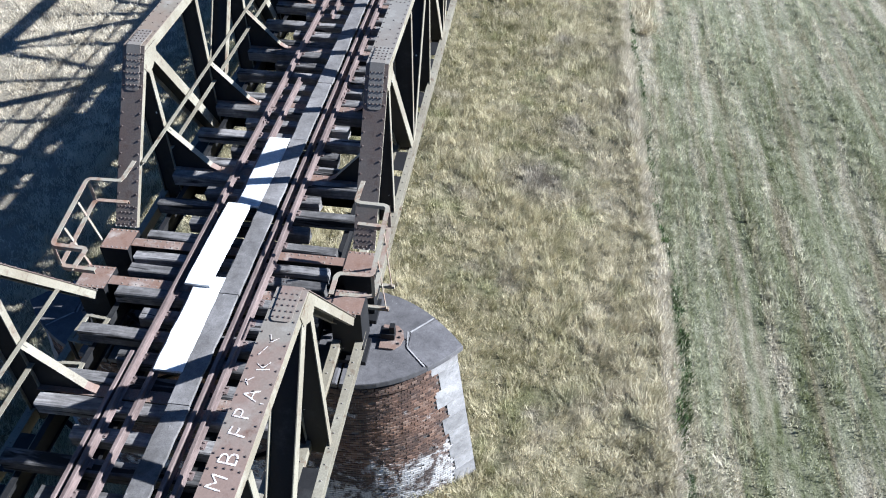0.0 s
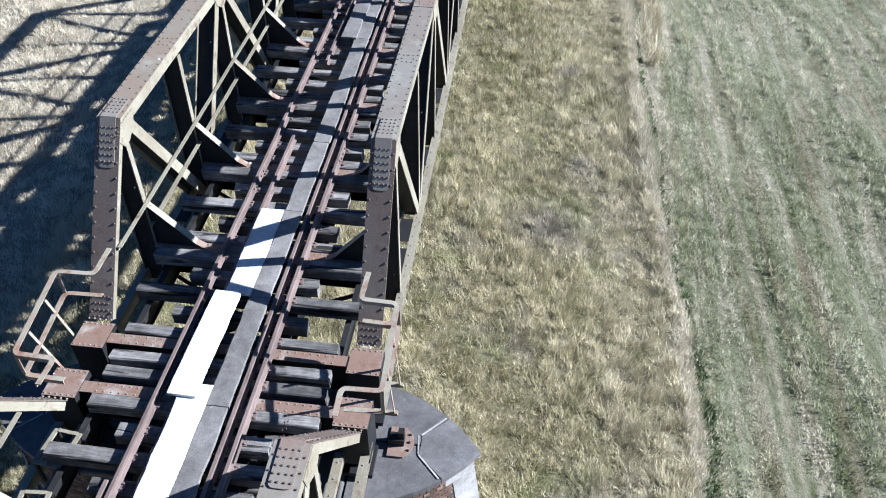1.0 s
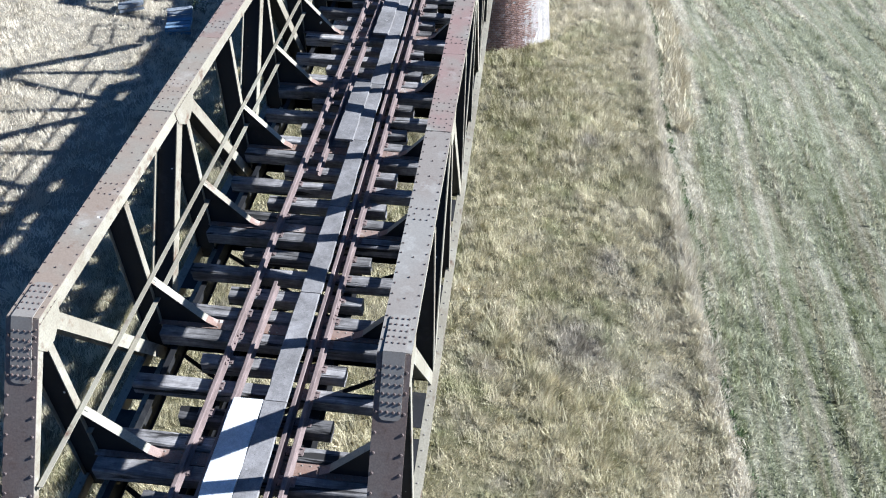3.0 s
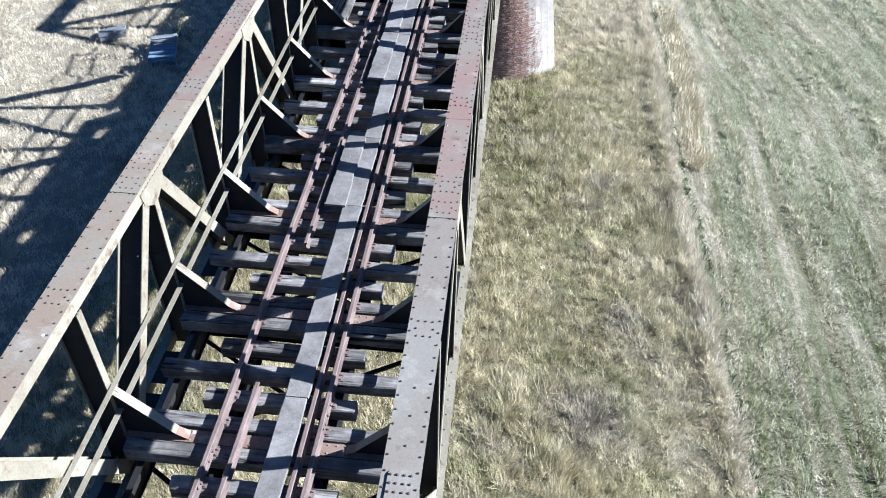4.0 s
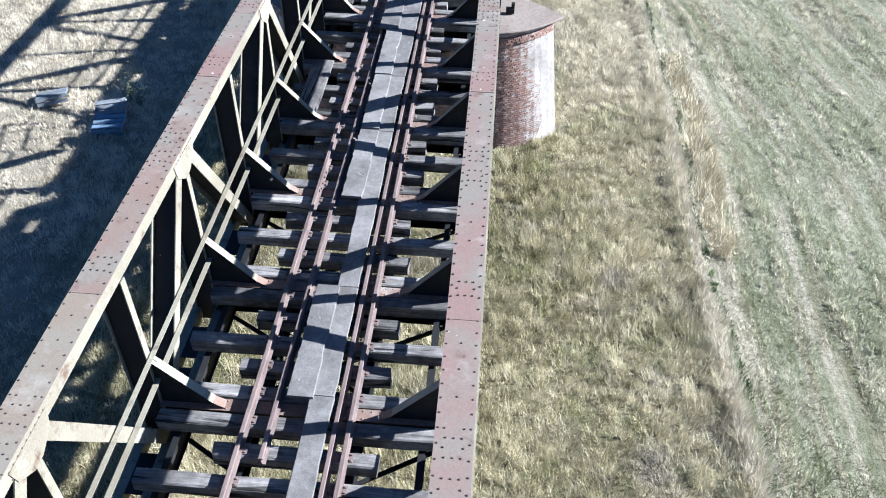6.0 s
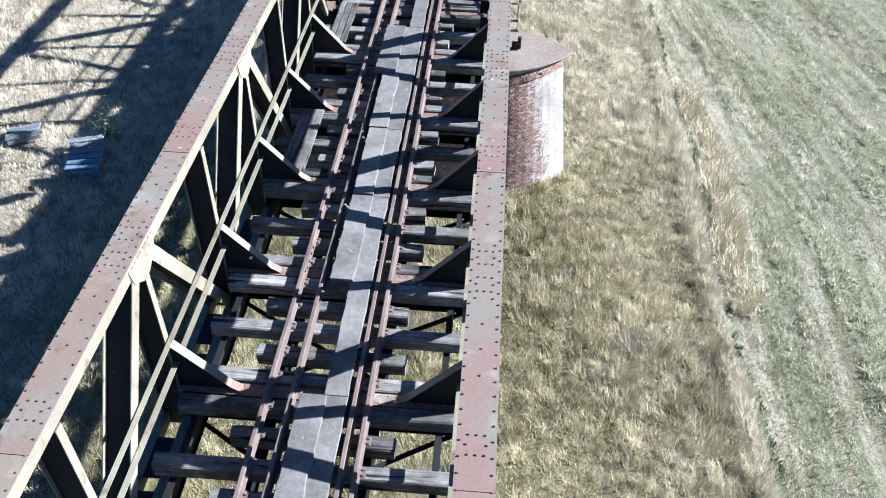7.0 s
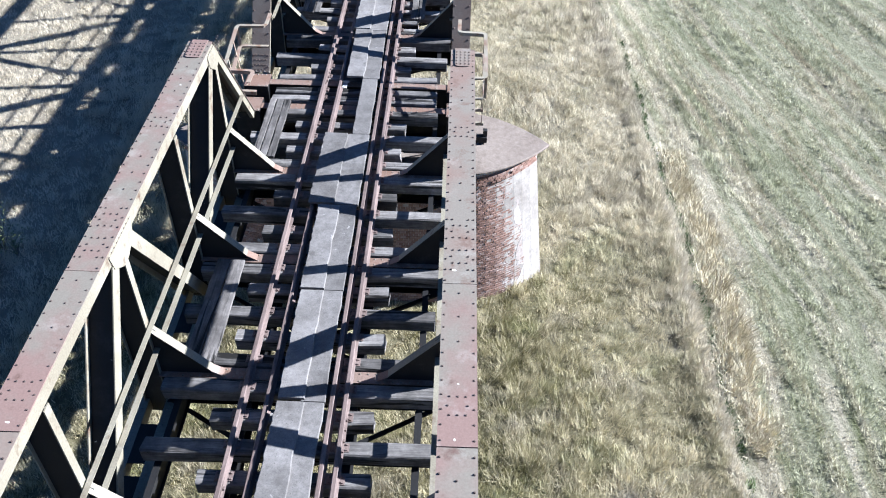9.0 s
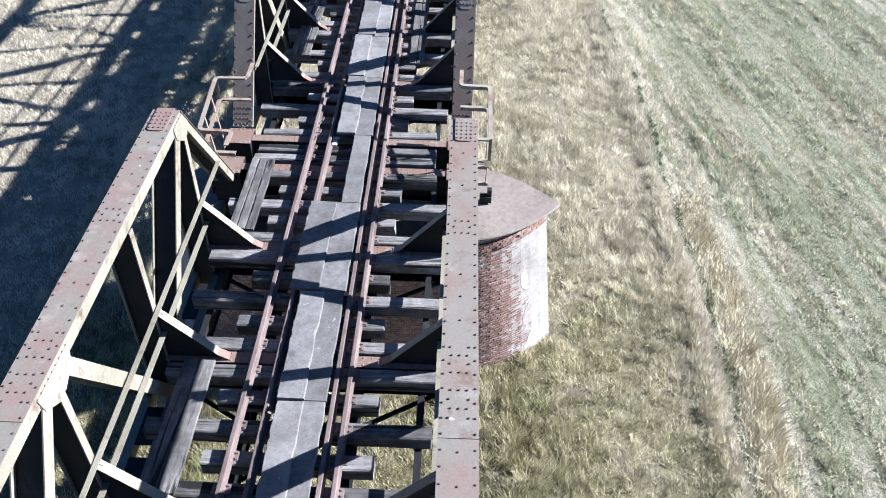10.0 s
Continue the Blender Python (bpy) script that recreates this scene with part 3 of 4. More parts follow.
        unit = BRICK / 2  # curved walls are laid in headers
        count = int(total / unit)
        for i in range(count):
            d = (i + (0.5 if course % 2 else 0.0)) * total / count % total
            q = along(loop, d)
            if q is None:
                continue
            px, py, a = q
            if min(abs(d - arc), abs(d - arc - total / 2)) < reach + 0.02:
                continue
            out = rng.uniform(-0.005, 0.005) + (0.05 if course in (1, 2, 3) else 0.0)
            if rng.random() < 0.01:
                out = -0.05
            m = Matrix.Translation((px, py, z)) @ Matrix.Rotation(a, 4, 'Z')
            m = m @ Matrix.Translation((0, -0.03 - out, 0))
            if near and len(singles) < 300 and py < 0 and 2.6 < px and z > -4.6:
                singles.append(m)
            else:
                w = 0.0575
                vs = [m @ Vector((x, yy, zz)) for zz in (-0.0325, 0.0325) for yy in (-0.02, 0.055) for x in (-w, w)]
                rest.add(vs, [(0, 2, 3, 1), (4, 5, 7, 6), (0, 1, 5, 4), (0, 4, 6, 2), (1, 3, 7, 5)])
        z -= COURSE
        course += 1
    part("brickwork", rest, brick_kinds[long_quoins][1], ob, "weathered red bricks in courses", "stuff")
    for m in singles:
        b = new("brick", one_brick[long_quoins])
        b.parent = ob
        b.matrix_basis = m
    return ob


PIERS = [END * -1 - 0.53 + PITCH * i for i in (-1, 0, 1, 2)]
for i, y in enumerate(PIERS):
    pier(y + (-0.03 if i < 2 else 0.33), i in (1, 2), i < 2)


# ---- track ----
def rail_profile():
    return [(-0.06, -0.148), (0.06, -0.148), (0.06, -0.138), (0.012, -0.122), (0.009, -0.045), (0.034, -0.032), (0.036, -0.008), (0.026, 0.0), (-0.026, 0.0), (-0.036, -0.008),
            (-0.034, -0.032), (-0.009, -0.045), (-0.012, -0.122), (-0.06, -0.138)]


def rail(x0, y0, x1, y1, label, z=0.0):
    g = Geo()
    rings = []
    n = max(2, int(abs(y1 - y0) / 3))
    for i in range(n + 1):
        f = i / n
        rings.append([(x0 + (x1 - x0) * f + px, y0 + (y1 - y0) * f, z + pz) for px, pz in rail_profile()])
    g.loft(rings)
    return thing("rail", label, "rail", "old rails", at=(0, 0, DECK), geo=g, mat=rust_rail)


Y0, Y1 = -29.5, 50.5
left_rail = rail(-0.775, Y0, -0.775, Y1, "rusty steel running rail spiked to the timbers")
right_rail = rail(0.775, Y0, 0.775, Y1, "rusty steel running rail spiked to the timbers")
rail(0.57, Y0, 0.57, Y1, "rusty guard rail laid close inside the running rail")
rail(-0.395, Y0, -0.395, 3.64, "rusty guard rail ending with a sawn edge")
rail(-0.395, 6.96, -0.395, Y1, "rusty guard rail with a loose ragged end")
rail(-0.92, -14.0, -0.90, -5.2, "spare pale-headed rail lying beside the track", -0.01)

# short girders over the piers, between the end beams
for k in (-1, 0, 1):
    for x in (-0.82, 0.82):
        y = k * PITCH + 8 * P + END
        g = Geo().loft([[(x - 0.1, yy, -0.43), (x - 0.1, yy, -0.8), (x + 0.1, yy, -0.8), (x + 0.1, yy, -0.43)] for yy in (y + 0.02, y + PITCH - 8 * P - 2 * END - 0.02)])
        # near-black like the stringers, with the shade under the deck painted in
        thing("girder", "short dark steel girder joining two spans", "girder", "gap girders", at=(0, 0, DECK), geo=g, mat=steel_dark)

# fastenings: a ribbed plate with spikes on each timber, fish plates at the joints
tie = Geo().box(-0.13, 0.13, -0.075, 0.075, -0.151, -0.138)
for px in (-0.095, 0.095):
    for py in (-0.045, 0.045):
        tie.box(px - 0.014, px + 0.014, py - 0.014, py + 0.014, -0.139, -0.118)
tie_mesh = tie.mesh("tie_plate", rust_rail)
fish = Geo().box(0.012, 0.036, -0.36, 0.36, -0.118, -0.05).box(-0.036, -0.012, -0.36, 0.36, -0.118, -0.05)
for py in (-0.27, -0.1, 0.1, 0.27):
    fish.box(0.034, 0.062, py - 0.02, py + 0.02, -0.105, -0.065).box(-0.062, -0.034, py - 0.02, py + 0.02, -0.105, -0.065)
fish_mesh = fish.mesh("fish_plate", rust_rail)


def fasten(rail_ob, mesh, x, y):
    ob = new(mesh.name, mesh)
    ob.parent = rail_ob
    ob.location = (x, y, 0)
    return ob


for y in (-9.3, 2.1, 13.6, 25.0, 36.4):
    fasten(left_rail, fish_mesh, -0.775, y)
    fasten(right_rail, fish_mesh, 0.775, y + 1.2)

# bridge timbers: long ones out to the trusses, short ones between
rng = random.Random(3)
LONG = [chamfered(4.2, 0.25, 0.26, 0.022, 0.008, rng).mesh("bridge_timber", timber_wood) for _ in range(5)]
SHORT = [chamfered(2.42, 0.25, 0.26, 0.022, 0.008, rng).mesh("bridge_timber", timber_wood) for _ in range(5)]
MID = [chamfered(3.76, 0.22, 0.26, 0.02, 0.008, rng).mesh("bridge_timber", timber_wood) for _ in range(3)]


def timber(y, long, shift=0.0, mesh=None):
    me = mesh or rng.choice(LONG if long else SHORT)
    ob = new("bridge_timber", me)
    ob.matrix_basis = pose(shift + rng.uniform(-0.05, 0.05), y + rng.uniform(-0.02, 0.02), DECK - 0.152 + rng.uniform(-0.006, 0), 0, 0, rng.uniform(-0.6, 0.6) + rng.choice((0, 180)))
    if -14 < y < 40:
        fasten(left_rail, tie_mesh, -0.775, y)
        fasten(right_rail, tie_mesh, 0.775, y)
    kind = "long weathered grey bridge timber across the floor" if long else "short weathered grey bridge timber under the rails"
    return tagged(ob, kind, "sleeper", "bridge timbers")


for k in (-1, 0, 1):
    base = k * PITCH
    nodes = [-END] + [n * P for n in range(9)] + [8 * P + END]
    for a, b in zip(nodes, nodes[1:]):
        q = (b - a) / P
        for off, long in ((0.27, True), (0.80, False), (1.33, True), (1.86, False), (2.39, True)):
            stub = (a == nodes[0] and off < 0.5) or (b == nodes[-1] and off > 2.0)
            timber(base + a + off * q, long, mesh=rng.choice(MID) if stub else None)
    for d in (0.36, 0.69):
        timber(base + nodes[-1] + d, False, mesh=rng.choice(MID))

# walkway boards between the rails
def board(x0, x1, y0, y1, mat, label, turn=0.0, z=0.05, ragged=0.0):
    w, l = x1 - x0, y1 - y0
    g = Geo()
    rows = 9 if not ragged else 26
    rings = []
    r2 = random.Random(int(1000 * (x0 + 7 * y0)))
    for i in range(rows):
        yy = -l / 2 + l * i / (rows - 1)
        a, b, h = r2.uniform(-0.012, 0.012), r2.uniform(-0.012, 0.012), r2.uniform(-0.003, 0.003)
        if ragged:
            # a torn right-hand edge
            b = -ragged * max(0.0, noise.noise((yy * 2.1, y0, 0.0))) * 2.2 - 0.25 * ragged * abs(noise.noise((yy * 9.0, y0, 3.0)))
        rings.append([(-w / 2 + a, yy, -0.05), (w / 2 + b, yy, -0.05), (w / 2 + b, yy, -0.006 + h), (w / 2 + b - 0.01, yy, h), (-w / 2 + a + 0.01, yy, h), (-w / 2 + a, yy, -0.006 + h)])
    g.loft(rings)
    ob = thing("walkway_board", label, "board", "walkway boards", geo=g, mat=mat)
    ob.matrix_basis = pose((x0 + x1) / 2, (y0 + y1) / 2, DECK + z, 0, 0, turn)
    return ob


grey = "weathered grey walkway board between the rails"
joints = [-6.2 - 2.42 * i for i in range(9, 0, -1)] + [-6.2, -3.78, -1.4, 1.0, 3.38, 5.8, 8.1, 10.47, 12.9, 15.28, 17.63, 19.95, 22.35, 24.65, 27.05, 29.1, 31.5, 33.9, 36.3, 38.7, 41.1, 43.5, 45.9, 48.3]
wide_right = {19.95: (0.0, 0.49), 24.65: (0.10, 0.5), 27.05: (0.03, 0.5)}
for a, b in zip(joints, joints[1:]):
    x0, x1 = wide_right.get(a, (0.115, 0.475))
    board(x0, x1, a + 0.008, b - 0.008, board_grey, grey, rng.uniform(-0.3, 0.3))
for a, b, x0, x1 in [(8.02, 10.44, -0.24, 0.17), (12.9, 15.25, -0.24, 0.18), (15.3, 17.58, -0.23, 0.17), (17.62, 19.88, -0.25, 0.16), (19.93, 22.3, -0.45, 0.05), (24.65, 27.03, -0.27, 0.15),
                     (27.07, 29.1, -0.34, 0.08), (29.13, 31.5, -0.3, 0.15), (31.52, 33.9, -0.28, 0.15), (33.92, 36.3, -0.28, 0.15)]:
    board(x0, x1, a + 0.008, b - 0.008, board_grey, grey, rng.uniform(-0.4, 0.4), 0.10, 0.02)
white = "new white-painted board lying on the guard rail"
board(-0.38, 0.12, -5.58, -3.4, board_white, white, 0.2, 0.056)
board(-0.53, -0.05, -3.68, -1.38, board_white, white, -1.0, 0.11)
board(-0.36, 0.115, -1.37, 1.0, board_white, white, 0.3, 0.056)

piece = Geo().box(-0.05, 0.05, -0.13, 0.13, 0.0, 0.035).box(-0.05, 0.09, 0.09, 0.13, 0.036, 0.07)
thing("board_fragment", "broken pale piece of board lying beside the guard rail", "board", at=(-0.30, 24.62, DECK - 0.15), geo=piece, mat=board_white)

# side walkway of old planks on the long timbers
for y0, y1, x0, n in ((21.65, 23.9, -1.93, 3), (16.1, 18.5, -1.88, 2), (28.3, 31.0, -1.9, 3), (31.2, 33.6, -1.9, 3)):
    w = 0.5 / n
    for i in range(n):
        board(x0 + i * w + 0.008, x0 + (i + 1) * w - 0.008, y0 + rng.uniform(-0.04, 0.04), y1 + rng.uniform(-0.04, 0.04), plank_wood, "old split wooden plank of the side walkway", rng.uniform(-0.4, 0.4), -0.10)
for y0, y1, x0 in ((28.08, 31.4, 1.05), (31.5, 34.5, 1.05)):
    for i in range(2):
        board(x0 + i * 0.19, x0 + i * 0.19 + 0.175, y0, y1, plank_wood, "old split wooden plank of the side walkway", rng.uniform(-0.4, 0.4), -0.10)


# ---- refuge railings over the piers ----
def rounded(line, r):
    """The line with its corners bent to small arcs."""
    out = [line[0]]
    for a, b, c in zip(line, line[1:], line[2:]):
        p, q = b + (a - b).normalized() * r, b + (c - b).normalized() * r
        out += [p * (1 - u) ** 2 + b * 2 * u * (1 - u) + q * u * u for u in (0.0, 0.25, 0.5, 0.75, 1.0)]
    return out + [line[-1]]


def refuge(s, y):
    ob = thing("refuge_railing", "bent angle-iron railing round a refuge above the pier, peeling paint", "railing", "refuge railings", at=(0, y, DECK))
    near, far = (2.34, 2.94) if s > 0 else (-2.09, -2.74)
    a, b = 0.76, -0.82
    path = [(near + 0.01 * s, a + 0.62, 0.0), (near, a, 0.0), (far, a - 0.02, 0.0), (far, b + 0.02, -0.26), (near, b, -0.26), (near + 0.01 * s, b - 0.5, -0.26)]
    for z, name in ((1.13, "top_rail"), (0.62, "middle_rail")):
        line = [Vector((px, py, z + dz)) for px, py, dz in (path if z > 0.8 else path[1:5])]
        line = rounded(line, 0.10)
        rings = []
        for k, p in enumerate(line):
            d = (line[min(k + 1, len(line) - 1)] - line[max(k - 1, 0)]).normalized()
            out = d.cross(Vector((0, 0, 1))).normalized()
            rings.append([p + out * u + Vector((0, 0, w)) for u, w in ((-0.042, 0.0), (0.042, 0.0), (0.042, -0.08), (0.03, -0.08), (0.03, -0.013), (-0.042, -0.013))])
        part(name, Geo().loft(rings), steel_refuge, ob)
    for py, z0, z1 in ((a - 0.02, 0.61, 1.12), (b + 0.02, 0.35, 0.86)):
        part("baluster", Geo().beam((far, py, z0), (far, py, z1), (1, 0, 0), (0, 1, 0), 0.06, 0.012), steel_refuge, ob)
    # diagonal stays down to the bearers
    for f, z1 in ((0.25, 0.94), (-0.35, 0.84)):
        part("brace", Geo().beam((far, f, z1), (far, f + 0.42, -0.86), (0, 1, 0), (1, 0, 0), 0.05, 0.012), steel_refuge, ob)
    for py in (0.68, 0.08):
        part("bearer", Geo().beam((s * 2.3, py, -0.88), (far + s * 0.05, py, -0.88), (0, 1, 0), (0, 0, 1), 0.07, 0.07), steel_refuge, ob)
    return ob


for y in PIERS[1:3]:
    for s in (-1, 1):
        refuge(s, y)


# ---- meadow and field ----
def land(x, y):
    """Height of the ground: a level meadow, falling a little to the field on the right."""
    x, y = np.asarray(x, float), np.asarray(y, float)
    h = -0.32 * np.clip((x - 6.0) / 4.0, 0, 1.0) - 0.12 * np.clip((x - 10.0) / 6.0, 0, 1.0) + 0.10 * np.exp(-((x - 8.85 - 0.2 * np.sin(y * 0.21)) / 0.5) ** 2)
    h = h + 0.28 * np.clip((-x - 4.0) / 5.0, 0, 1.0) + 0.1 * np.clip((-x - 9.0) / 8.0, 0, 1.0)
    return h + 0.05 * np.sin(x * 0.9 + 0.4 * np.sin(y * 0.33)) * np.cos(y * 0.47) - 0.05


def border(y):
    """The edge between the tall grass and the cut field, wandering a little."""
    return 9.62 - 0.5 * np.clip((np.asarray(y, float) - 5.0) / 10.0, 0, 1) - 0.65 * np.clip((np.asarray(y, float) - 33.0) / 8.0, 0, 1) + 0.10 * np.sin(np.asarray(y, float) * 0.55) + 0.06 * np.sin(np.asarray(y, float) * 1.7)


def ground_sheet():
    xs = np.concatenate([np.linspace(-900, -60, 12), np.linspace(-50, -26, 9), np.arange(-24, 20, 0.4), np.linspace(21, 50, 10), np.linspace(60, 900, 12)])
    ys = np.concatenate([np.linspace(-900, -60, 12), np.linspace(-50, -20, 9), np.arange(-18, 60, 0.4), np.linspace(62, 120, 10), np.linspace(150, 900, 12)])
    gx, gy = np.meshgrid(xs, ys)
    v = np.stack([gx.ravel(), gy.ravel(), land(gx, gy).ravel()], 1)
    nx, ny = len(xs), len(ys)
    i = np.arange(nx * (ny - 1)).reshape(ny - 1, nx)[:, :-1].ravel()
    f = np.stack([i, i + 1, i + nx + 1, i + nx], 1)
    me = bpy.data.meshes.new("ground")
    me.from_pydata(v.tolist(), [], f.tolist())
    me.polygons.foreach_set("use_smooth", np.ones(len(f), bool))
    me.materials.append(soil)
    return tagged(new("ground", me), "dry grassy meadow and mown field under the bridge", "ground", kind="structure")


STRAW = ((0.36, 0.305, 0.22), (0.72, 0.635, 0.485))
OLIVE = ((0.20, 0.178, 0.082), (0.745, 0.65, 0.435))
PALE = ((0.35, 0.305, 0.22), (0.76, 0.68, 0.52))
GREEN = ((0.15, 0.163, 0.07), (0.47, 0.46, 0.312))
BROWN = ((0.23, 0.185, 0.115), (0.55, 0.475, 0.325))
GREY = ((0.15, 0.13, 0.105), (0.44, 0.385, 0.33))
FRESH = ((0.13, 0.145, 0.05), (0.47, 0.46, 0.235))


def meadow_colours(n, light):
    """The turf's colour by zone: straw meadow, olive tall grass, pale edge, green field in swaths; light picks fresh or dry."""
    pos = n.t.nodes.new("ShaderNodeNewGeometry").outputs["Position"]
    sep = n.t.nodes.new("ShaderNodeSeparateXYZ")
    n.put(pos, sep.inputs[0])

    def ground_noise(sx, sy, detail=4, rough=0.6, distort=0.0):
        return n.noise(n.place((sx, sy, 0.0), local=False), 1.0, detail, rough, distort)

    def spread(fac, gain):
        return n.math("MULTIPLY", n.math("SUBTRACT", fac, 0.5), gain)

    def along_y(a, b, lo, hi):
        m = n.node("ShaderNodeMapRange", Value=sep.outputs[1])
        for key, v in (("From Min", a), ("From Max", b), ("To Min", lo), ("To Max", hi)):
            m.inputs[key].default_value = v
        return m.outputs[0]

    clump = ground_noise(1.9, 1.9)
    patch = ground_noise(0.42, 0.34, 5, 0.65)
    x = n.math("ADD", sep.outputs[0], spread(ground_noise(0.25, 0.12), 0.7))
    x = n.math("ADD", x, spread(clump, 0.7))
    # the field's edge runs a little aslant at first
    x = n.math("SUBTRACT", x, along_y(5.0, 15.0, 0.5, 0.0))
    x = n.math("ADD", x, along_y(33.0, 41.0, 0.0, 0.65))
    # mowing rows, swinging outwards in the distance
    lane = n.node("ShaderNodeCombineXYZ", X=n.math("ADD", sep.outputs[0], along_y(24.0, 64.0, 0.0, 7.2)), Y=sep.outputs[1])

    def row_noise(sx, sy, detail=4, rough=0.6, distort=0.0):
        m = n.t.nodes.new("ShaderNodeMapping")
        m.inputs["Scale"].default_value = (sx, sy, 0.0)
        n.t.links.new(lane.outputs[0], m.inputs["Vector"])
        return n.noise(m.outputs[0], 1.0, detail, rough, distort)

    dry = n.math("ADD", n.math("ADD", light, spread(patch, 1.1)), spread(clump, 0.95))
    # a greener hollow before the second pier, bleached grass beyond it
    lush = n.ramp(n.math("ADD", n.math("DIVIDE", sep.outputs[1], 50.0), spread(patch, 0.2)), (0.0, 0.45), (0.16, 0.5), (0.28, 0.35), (0.42, 0.28), (0.54, 0.68), (1.0, 0.75))
    dry_tall = n.math("ADD", dry, spread(lush, 0.7))
    dry_field = n.math("ADD", light, spread(row_noise(0.8, 0.07, 3, 0.6, 0.35), 1.0))
    dry_field = n.math("ADD", dry_field, spread(row_noise(3.2, 0.28, 4, 0.65, 0.7), 1.9))
    dry_field = n.math("ADD", dry_field, spread(ground_noise(4.5, 3.2, 3, 0.6), 1.2))
    dry_field = n.math("ADD", dry_field, along_y(8.0, 34.0, 0.03, 0.34))

    def two(pair, fac):
        return n.mix(n.ramp(fac, (0.0, 0.0), (1.0, 1.0)), pair[0], pair[1])

    def step(a, b, hi=1.0):
        m = n.t.nodes.new("ShaderNodeMapRange")
        m.inputs["From Min"].default_value, m.inputs["From Max"].default_value, m.inputs["To Max"].default_value = a, b, hi
        n.put(x, m.inputs["Value"])
        return m.outputs[0]

    olive = two(OLIVE, dry_tall)
    # withered grey growth in patches, the largest two beside the first span
    grey = n.ramp(ground_noise(0.45, 0.45, 4, 0.6), (0.52, 0.0), (0.70, 0.55))
    for cx, cy, size in ((5.95, 8.1, 1.5), (6.8, 11.3, 0.75), (6.3, 17.3, 0.5)):
        gap = n.t.nodes.new("ShaderNodeVectorMath")
        gap.operation = "DISTANCE"
        n.put(pos, gap.inputs[0])
        gap.inputs[1].default_value = (cx, cy, 0.1)
        grey = n.math("MAXIMUM", grey, n.ramp(n.math("ADD", n.math("DIVIDE", gap.outputs["Value"], size * 2.0), spread(clump, 0.6)), (0.15, 0.75), (0.62, 0.0)))
    olive = n.mix(grey, olive, two(GREY, dry))
    olive = n.mix(n.ramp(ground_noise(0.5, 0.5, 4, 0.6), (0.53, 0.0), (0.68, 0.6)), olive, two(FRESH, light))
    olive = n.mix(n.math("MULTIPLY", step(5.6, 8.6, 0.65), ground_noise(0.7, 0.2)), olive, two(PALE, dry))
    olive = n.mix(n.math("MULTIPLY", along_y(24.5, 29.0, 0.0, 0.75), n.ramp(patch, (0.3, 0.5), (0.6, 1.0))), olive, two(PALE, dry))
    col = n.mix(step(-9.5, -6.5), two(STRAW, n.math("ADD", dry, 0.12)), olive)
    col = n.mix(step(8.6, 8.85), col, two(PALE, dry))
    edge = n.math("MULTIPLY", n.math("MAXIMUM", n.math("SUBTRACT", 12.4, x), 0.0), n.math("ADD", along_y(8.0, 34.0, 0.0, 0.045), 0.012))
    field = n.mix(n.ramp(row_noise(2.0, 0.10, 4, 0.65, 0.4), (0.50, 0.0), (0.64, 0.75)), two(GREEN, dry_field), two(BROWN, dry_field))
    field = n.mix(n.ramp(n.math("ADD", edge, row_noise(1.5, 0.16, 5, 0.65)), (0.50, 0.0), (0.66, 0.85)), field, two(PALE, dry_field))
    return n.mix(step(9.1, 9.3), col, field)


def turf_material(name, blades):
    n = Nodes(name, 0.9)
    n.bsdf.inputs["Specular IOR Level"].default_value = 0.15
    if blades:
        tint = n.t.nodes.new("ShaderNodeAttribute")
        tint.attribute_name = "tint"
        col = meadow_colours(n, tint.outputs["Fac"])
        mat = n.done(col)
        # soft, rounded blades: the shading leans towards the sky
        own = n.t.nodes.new("ShaderNodeNewGeometry").outputs["Normal"]
        soft = n.node("ShaderNodeVectorMath")
        soft.operation = "MULTIPLY_ADD"
        n.put(own, soft.inputs[0])
        soft.inputs[1].default_value, soft.inputs[2].default_value = (0.55, 0.55, 0.55), (0.0, 0.0, 0.6)
        n.put(soft.outputs[0], n.bsdf.inputs["Normal"])
        # thin blades let some light through
        thin, both = n.node("ShaderNodeBsdfTranslucent", Color=col), n.t.nodes.new("ShaderNodeMixShader")
        both.inputs[0].default_value = 0.25
        n.t.links.new(n.bsdf.outputs[0], both.inputs[1])
        n.t.links.new(thin.outputs[0], both.inputs[2])
        n.t.links.new(both.outputs[0], n.t.nodes["Material Output"].inputs[0])
        return mat
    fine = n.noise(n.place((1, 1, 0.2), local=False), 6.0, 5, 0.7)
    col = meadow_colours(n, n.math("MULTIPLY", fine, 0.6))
    # turf colour darkened to 0.42, so gaps between the tufts look shaded
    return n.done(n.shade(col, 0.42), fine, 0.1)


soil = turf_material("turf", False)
blade_mat = turf_material("grass_blades", True)
ground_sheet()


def clumps(x, y, cell, seed):
    """A soft random field with lumps about one cell across, 0 to 1."""
    g = np.random.default_rng(seed).random((257, 257))
    u, v = np.asarray(x) / cell + 900.3, np.asarray(y) / cell + 900.7
    i, j = np.floor(u).astype(int), np.floor(v).astype(int)
    a, b = u - i, v - j
    a, b = a * a * (3 - 2 * a), b * b * (3 - 2 * b)
    i, j, k, l = i % 257, j % 257, (i + 1) % 257, (j + 1) % 257
    return (g[i, j] * (1 - a) + g[k, j] * a) * (1 - b) + (g[i, l] * (1 - a) + g[k, l] * a) * b


